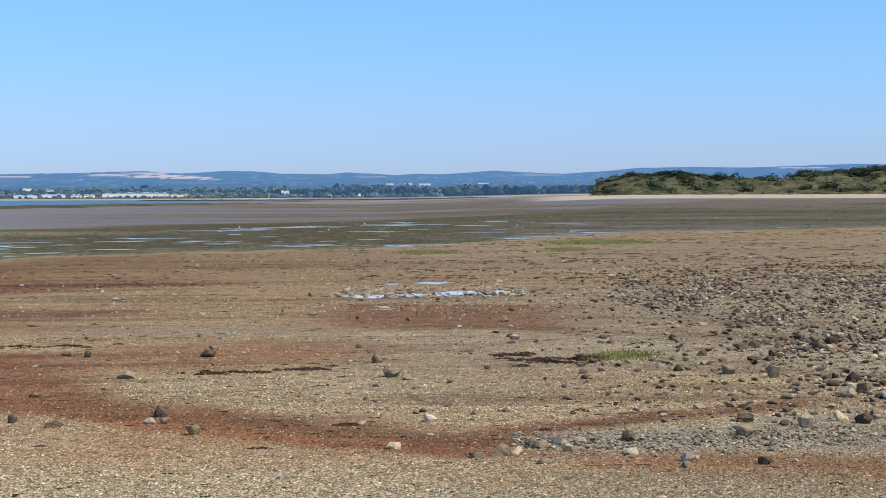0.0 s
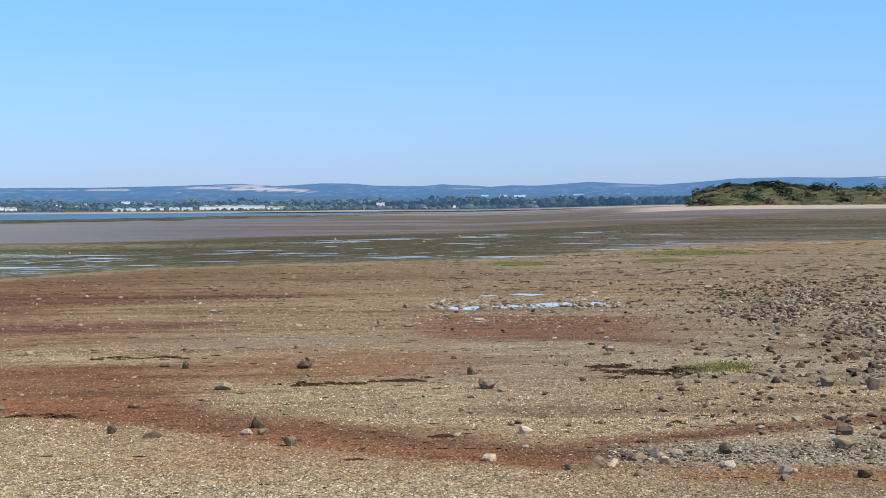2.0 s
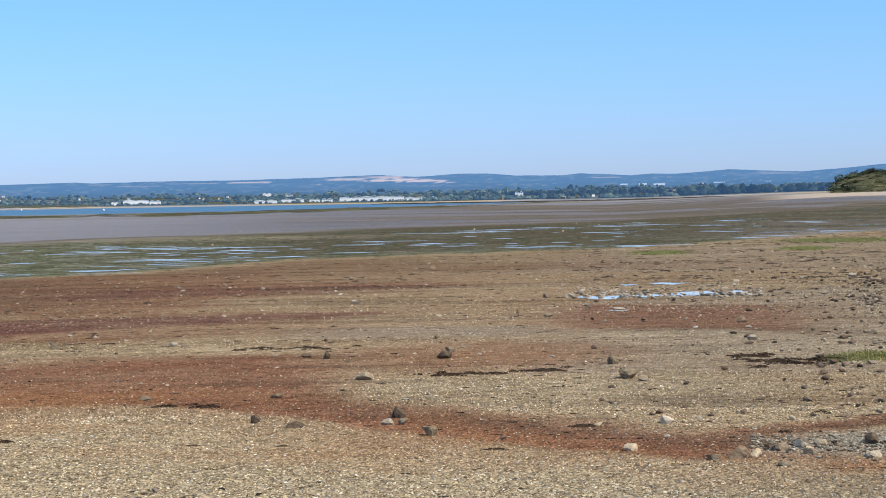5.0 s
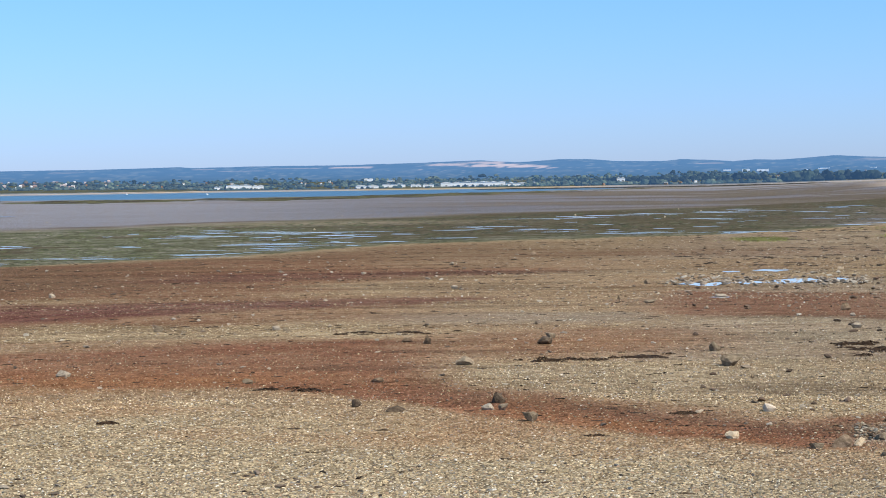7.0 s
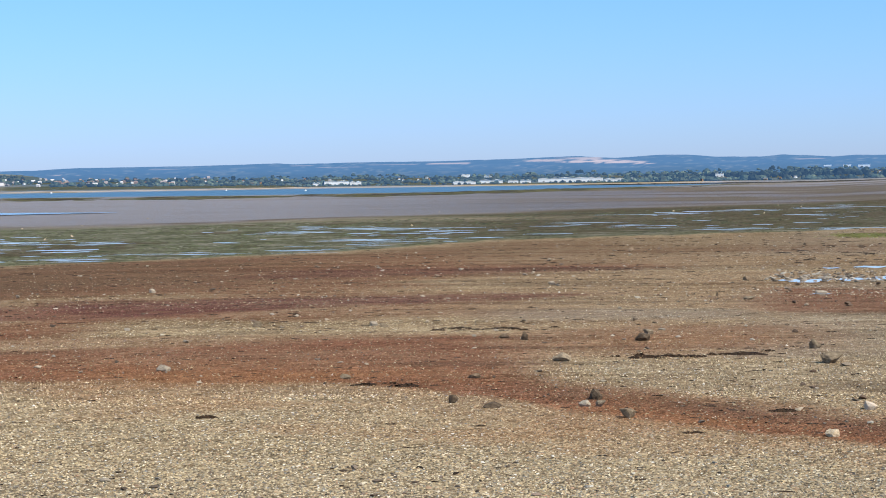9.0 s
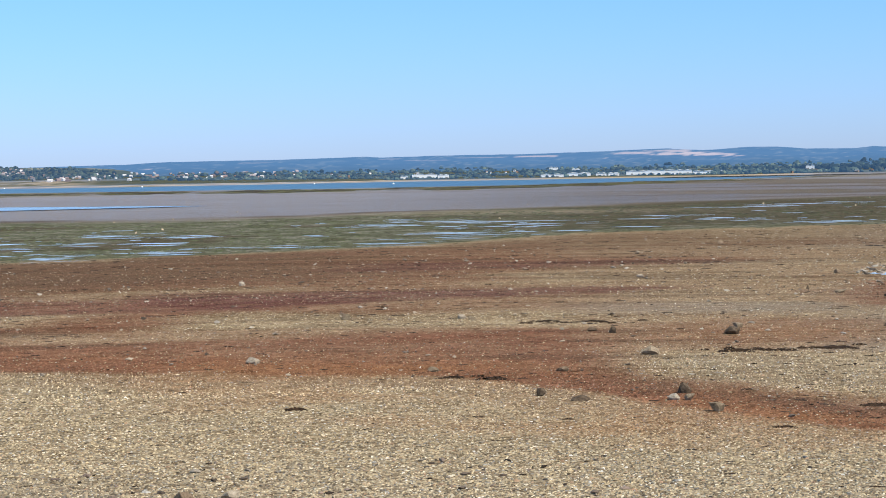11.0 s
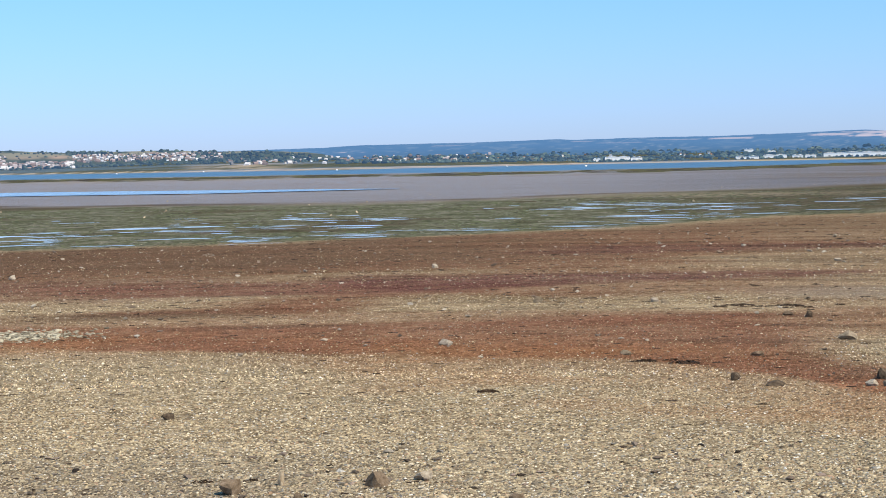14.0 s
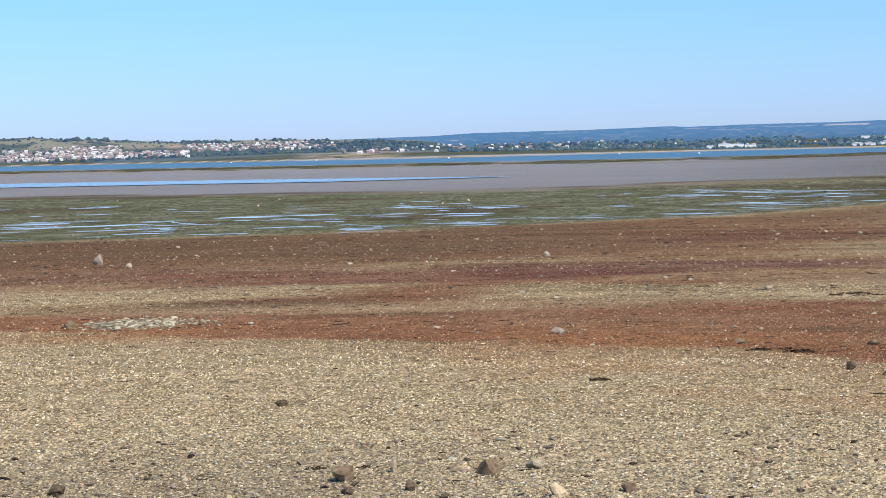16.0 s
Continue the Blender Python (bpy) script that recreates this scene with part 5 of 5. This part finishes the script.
def box(bm, x0, x1, y0, y1, z0, z1):
    vs = [bm.verts.new((x, y, z)) for z in (z0, z1) for x, y in ((x0, y0), (x1, y0), (x1, y1), (x0, y1))]
    for f in ((3, 2, 1, 0), (4, 5, 6, 7), (0, 1, 5, 4), (1, 2, 6, 5), (2, 3, 7, 6), (3, 0, 4, 7)):
        bm.faces.new([vs[i] for i in f])
    return bm


def gable(bm, w, d, z0, z1, over=0.4):
    a, b = w / 2 + over, d / 2 + over
    vs = [bm.verts.new(p) for p in ((-a, -b, z0), (a, -b, z0), (a, b, z0), (-a, b, z0), (-a, 0, z1), (a, 0, z1))]
    for f in ((0, 1, 5, 4), (2, 3, 4, 5), (1, 2, 5), (3, 0, 4), (3, 2, 1, 0)):
        bm.faces.new([vs[i] for i in f])
    return bm


def house(walls, roof, w, d, h, label):
    ob = new("house")
    tagged(ob, label, "house", "houses of the far town")
    part("wall", box(bmesh.new(), -w / 2, w / 2, -d / 2, d / 2, -2.0, h), walls, ob)
    part("roof", gable(bmesh.new(), w, d, h, h + d * 0.42), roof, ob)
    for x in (-0.27, 0.27):
        for z in (0.9, 3.4):
            part("window", box(bmesh.new(), x * w - 0.7, x * w + 0.7, -d / 2 - 0.05, -d / 2 + 0.1, z, z + 1.3), MAT["pane"], ob)
    return ob


def stand(az, r, z, turn=0.0):
    return Matrix.Translation((r * math.sin(radians(az)), r * math.cos(radians(az)), z)) @ Matrix.Rotation(-radians(az) + turn, 4, "Z")


HOUSES = [house(MAT["wall"], MAT["roof"], 9, 7.5, 5.4, "white rendered house with a brown tiled roof"), house(MAT["brick"], MAT["roof"], 8, 7, 5.2, "pink brick house with a brown tiled roof"),
          house(MAT["wall"], MAT["slate"], 12, 8, 5.6, "white house with a grey roof"), house(MAT["brick"], MAT["slate"], 14, 8, 5.4, "brick terrace with a grey roof")]
house_seats = []
for a0, a1, e0, e1, n in ((-41.8, -36.4, 0.06, 0.32, 110), (-38.4, -36.4, 0.30, 0.44, 24), (-36.4, -34.4, 0.08, 0.2, 15), (-34.2, -29.8, 0.24, 0.46, 85), (-29.5, -23.0, 0.08, 0.28, 28), (-22.8, -14, 0.02, 0.16, 20), (-5.6, -2.6, -0.06, 0.0, 10), (-1.5, 4.5, 0.1, 0.3, 10)):
    for k in range(n):
        house_seats.append(seat(rng.uniform(a0, a1), e0 + (e1 - e0) * (round(rng.uniform(0, 6)) + rng.uniform(-0.2, 0.2)) / 6))
for k, (a, d, z) in enumerate(house_seats):
    m = stand(a, d, z, rng.normal(0, 0.35)) @ Matrix.Scale(0.55 if d < 2150 else 0.58, 4)
    if k < len(HOUSES):
        HOUSES[k].matrix_world = m
    else:
        copy_thing(HOUSES[int(rng.choice(4, p=[0.34, 0.28, 0.22, 0.16]))], m)


def terraces():
    """The close-packed small houses of the town, too many to count."""
    v = np.array([(-0.5, -0.5, -0.3), (0.5, -0.5, -0.3), (0.5, 0.5, -0.3), (-0.5, 0.5, -0.3), (-0.5, -0.5, 0.6), (0.5, -0.5, 0.6), (0.5, 0.5, 0.6), (-0.5, 0.5, 0.6), (-0.5, 0, 1.0), (0.5, 0, 1.0)])
    f = np.array([(0, 1, 5), (0, 5, 4), (1, 2, 6), (1, 6, 5), (2, 3, 7), (2, 7, 6), (3, 0, 4), (3, 4, 7), (4, 5, 9), (4, 9, 8), (6, 7, 8), (6, 8, 9), (5, 6, 9), (7, 4, 8)])
    spots = np.array([seat(rng.uniform(a0, a1), rng.uniform(e0, e1)) for a0, a1, e0, e1, m in ((-42, -36.3, 0.03, 0.33, 520), (-38.4, -36.2, 0.3, 0.45, 60), (-36.4, -34.2, 0.06, 0.24, 130), (-34.2, -29.6, 0.22, 0.45, 230), (-29.5, -21, 0.05, 0.25, 70)) for k in range(m)])
    az, r = np.radians(spots[:, 0]), spots[:, 1]
    p = np.stack([r * np.sin(az), r * np.cos(az), spots[:, 2]], -1)
    m = len(p)
    sizes = np.stack([rng.uniform(3.4, 7.5, m), rng.uniform(4, 6, m), rng.uniform(3.0, 4.6, m)], -1)
    tint = np.array([(0.40, 0.33, 0.31), (0.28, 0.20, 0.175), (0.19, 0.14, 0.125), (0.62, 0.58, 0.56), (0.20, 0.19, 0.19)])[rng.choice(5, m, p=[0.26, 0.2, 0.2, 0.2, 0.14])]
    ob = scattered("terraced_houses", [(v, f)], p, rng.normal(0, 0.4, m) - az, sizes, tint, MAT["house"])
    return tagged(ob, "packed pink and white terraced houses on a far hillside", "houses", kind="stuff")


terraces()


def shed(az, el, w, d, h, label="long white industrial building on the far shore"):
    ob = new("industrial_building")
    ob.matrix_world = stand(*seat(az, el))
    tagged(ob, label, "building", "white buildings of the far shore")
    part("wall", box(bmesh.new(), -w / 2, w / 2, 0, d, -2, h), MAT["wall"], ob)
    bm = bmesh.new()
    n, peak = max(2, int(w / 16)), (0.05 if h > 9 or el > 0.2 else 0.9)
    for i in range(n):
        x0, x1 = -w / 2 + w * i / n, -w / 2 + w * (i + 1) / n
        vs = [bm.verts.new(p) for p in ((x0, -0.4, h), (x1, -0.4, h), (x1, d, h), (x0, d, h), ((x0 + x1) / 2, -0.4, h + peak), ((x0 + x1) / 2, d, h + peak))]
        for f in ((0, 1, 4), (1, 2, 5, 4), (2, 3, 5), (3, 0, 4, 5)):
            bm.faces.new([vs[i] for i in f])
    part("roof", bm, MAT["wall"], ob)
    for i in range(n if h > 9 else 0):
        for z in (h * 0.3, h * 0.65):
            x = -w / 2 + w * (i + 0.5) / n
            part("window", box(bmesh.new(), x - w / n * 0.3, x + w / n * 0.3, -0.1, 0.2, z, z + 0.8), MAT["slate"], ob)
    for i in range(0 if h > 9 or el > 0.2 else n):
        x = -w / 2 + w * (i + 0.5) / n
        part("door", box(bmesh.new(), x - 1.2, x + 1.2, -0.1, 0.2, -1, h * 0.35), MAT["slate"], ob)
    return ob


for a, el, w, h in ((-13.05, -0.06, 27, 4.5), (-12.2, -0.04, 29, 5.5), (-11.5, -0.04, 13, 4.5), (-11.1, -0.05, 13, 5), (-10.35, -0.03, 29, 6.5), (-9.6, -0.04, 40, 7.5), (-8.9, -0.03, 20, 7), (-8.3, -0.04, 26, 5), (-7.8, -0.03, 10, 5),
                    (-17.75, -0.05, 9, 5), (-17.1, -0.03, 32, 7), (-16.5, -0.04, 14, 6), (-1.68, 0.34, 15, 3.6), (-1.09, 0.30, 15, 6.5), (-0.57, 0.31, 23, 5.2), (1.3, 0.36, 22, 3.0), (2.8, 0.38, 14, 2.2), (0.75, 0.33, 8, 3.0), (-13.0, 0.12, 14, 9), (-12.3, 0.10, 12, 6), (-5.0, 0.06, 12, 7)):
    shed(a, el, w, 14, h * (0.72 if el < 0.2 else 1.0))


# ---- buoys and moored boats on the channel ----
def lathe(bm, rows, n=14):
    rings = [[bm.verts.new((r * math.cos(6.2832 * i / n), r * math.sin(6.2832 * i / n), z)) for i in range(n)] for r, z in rows]
    for a, b in zip(rings, rings[1:]):
        for i in range(n):
            bm.faces.new((a[i], a[(i + 1) % n], b[(i + 1) % n], b[i]))
    bm.faces.new(rings[0][::-1])
    bm.faces.new(rings[-1])
    return bm


def buoy(az, r):
    ob = new("buoy")
    ob.matrix_world = stand(az, r, -2.70)
    tagged(ob, "round white mooring buoy floating on the channel", "buoy", "mooring buoys")
    part("float", lathe(bmesh.new(), ((0.3, -0.4), (0.75, -0.15), (0.9, 0.3), (0.7, 0.75), (0.25, 1.0))), MAT["wall"], ob, smooth=True)
    part("ring", lathe(bmesh.new(), ((0.12, 0.98), (0.12, 1.3))), MAT["slate"], ob)
    return ob


for a, d in ((-32.9, 1700), (-18.1, 1250), (-30.2, 1800), (-26.0, 1500), (-20.6, 1600)):
    buoy(a, d)
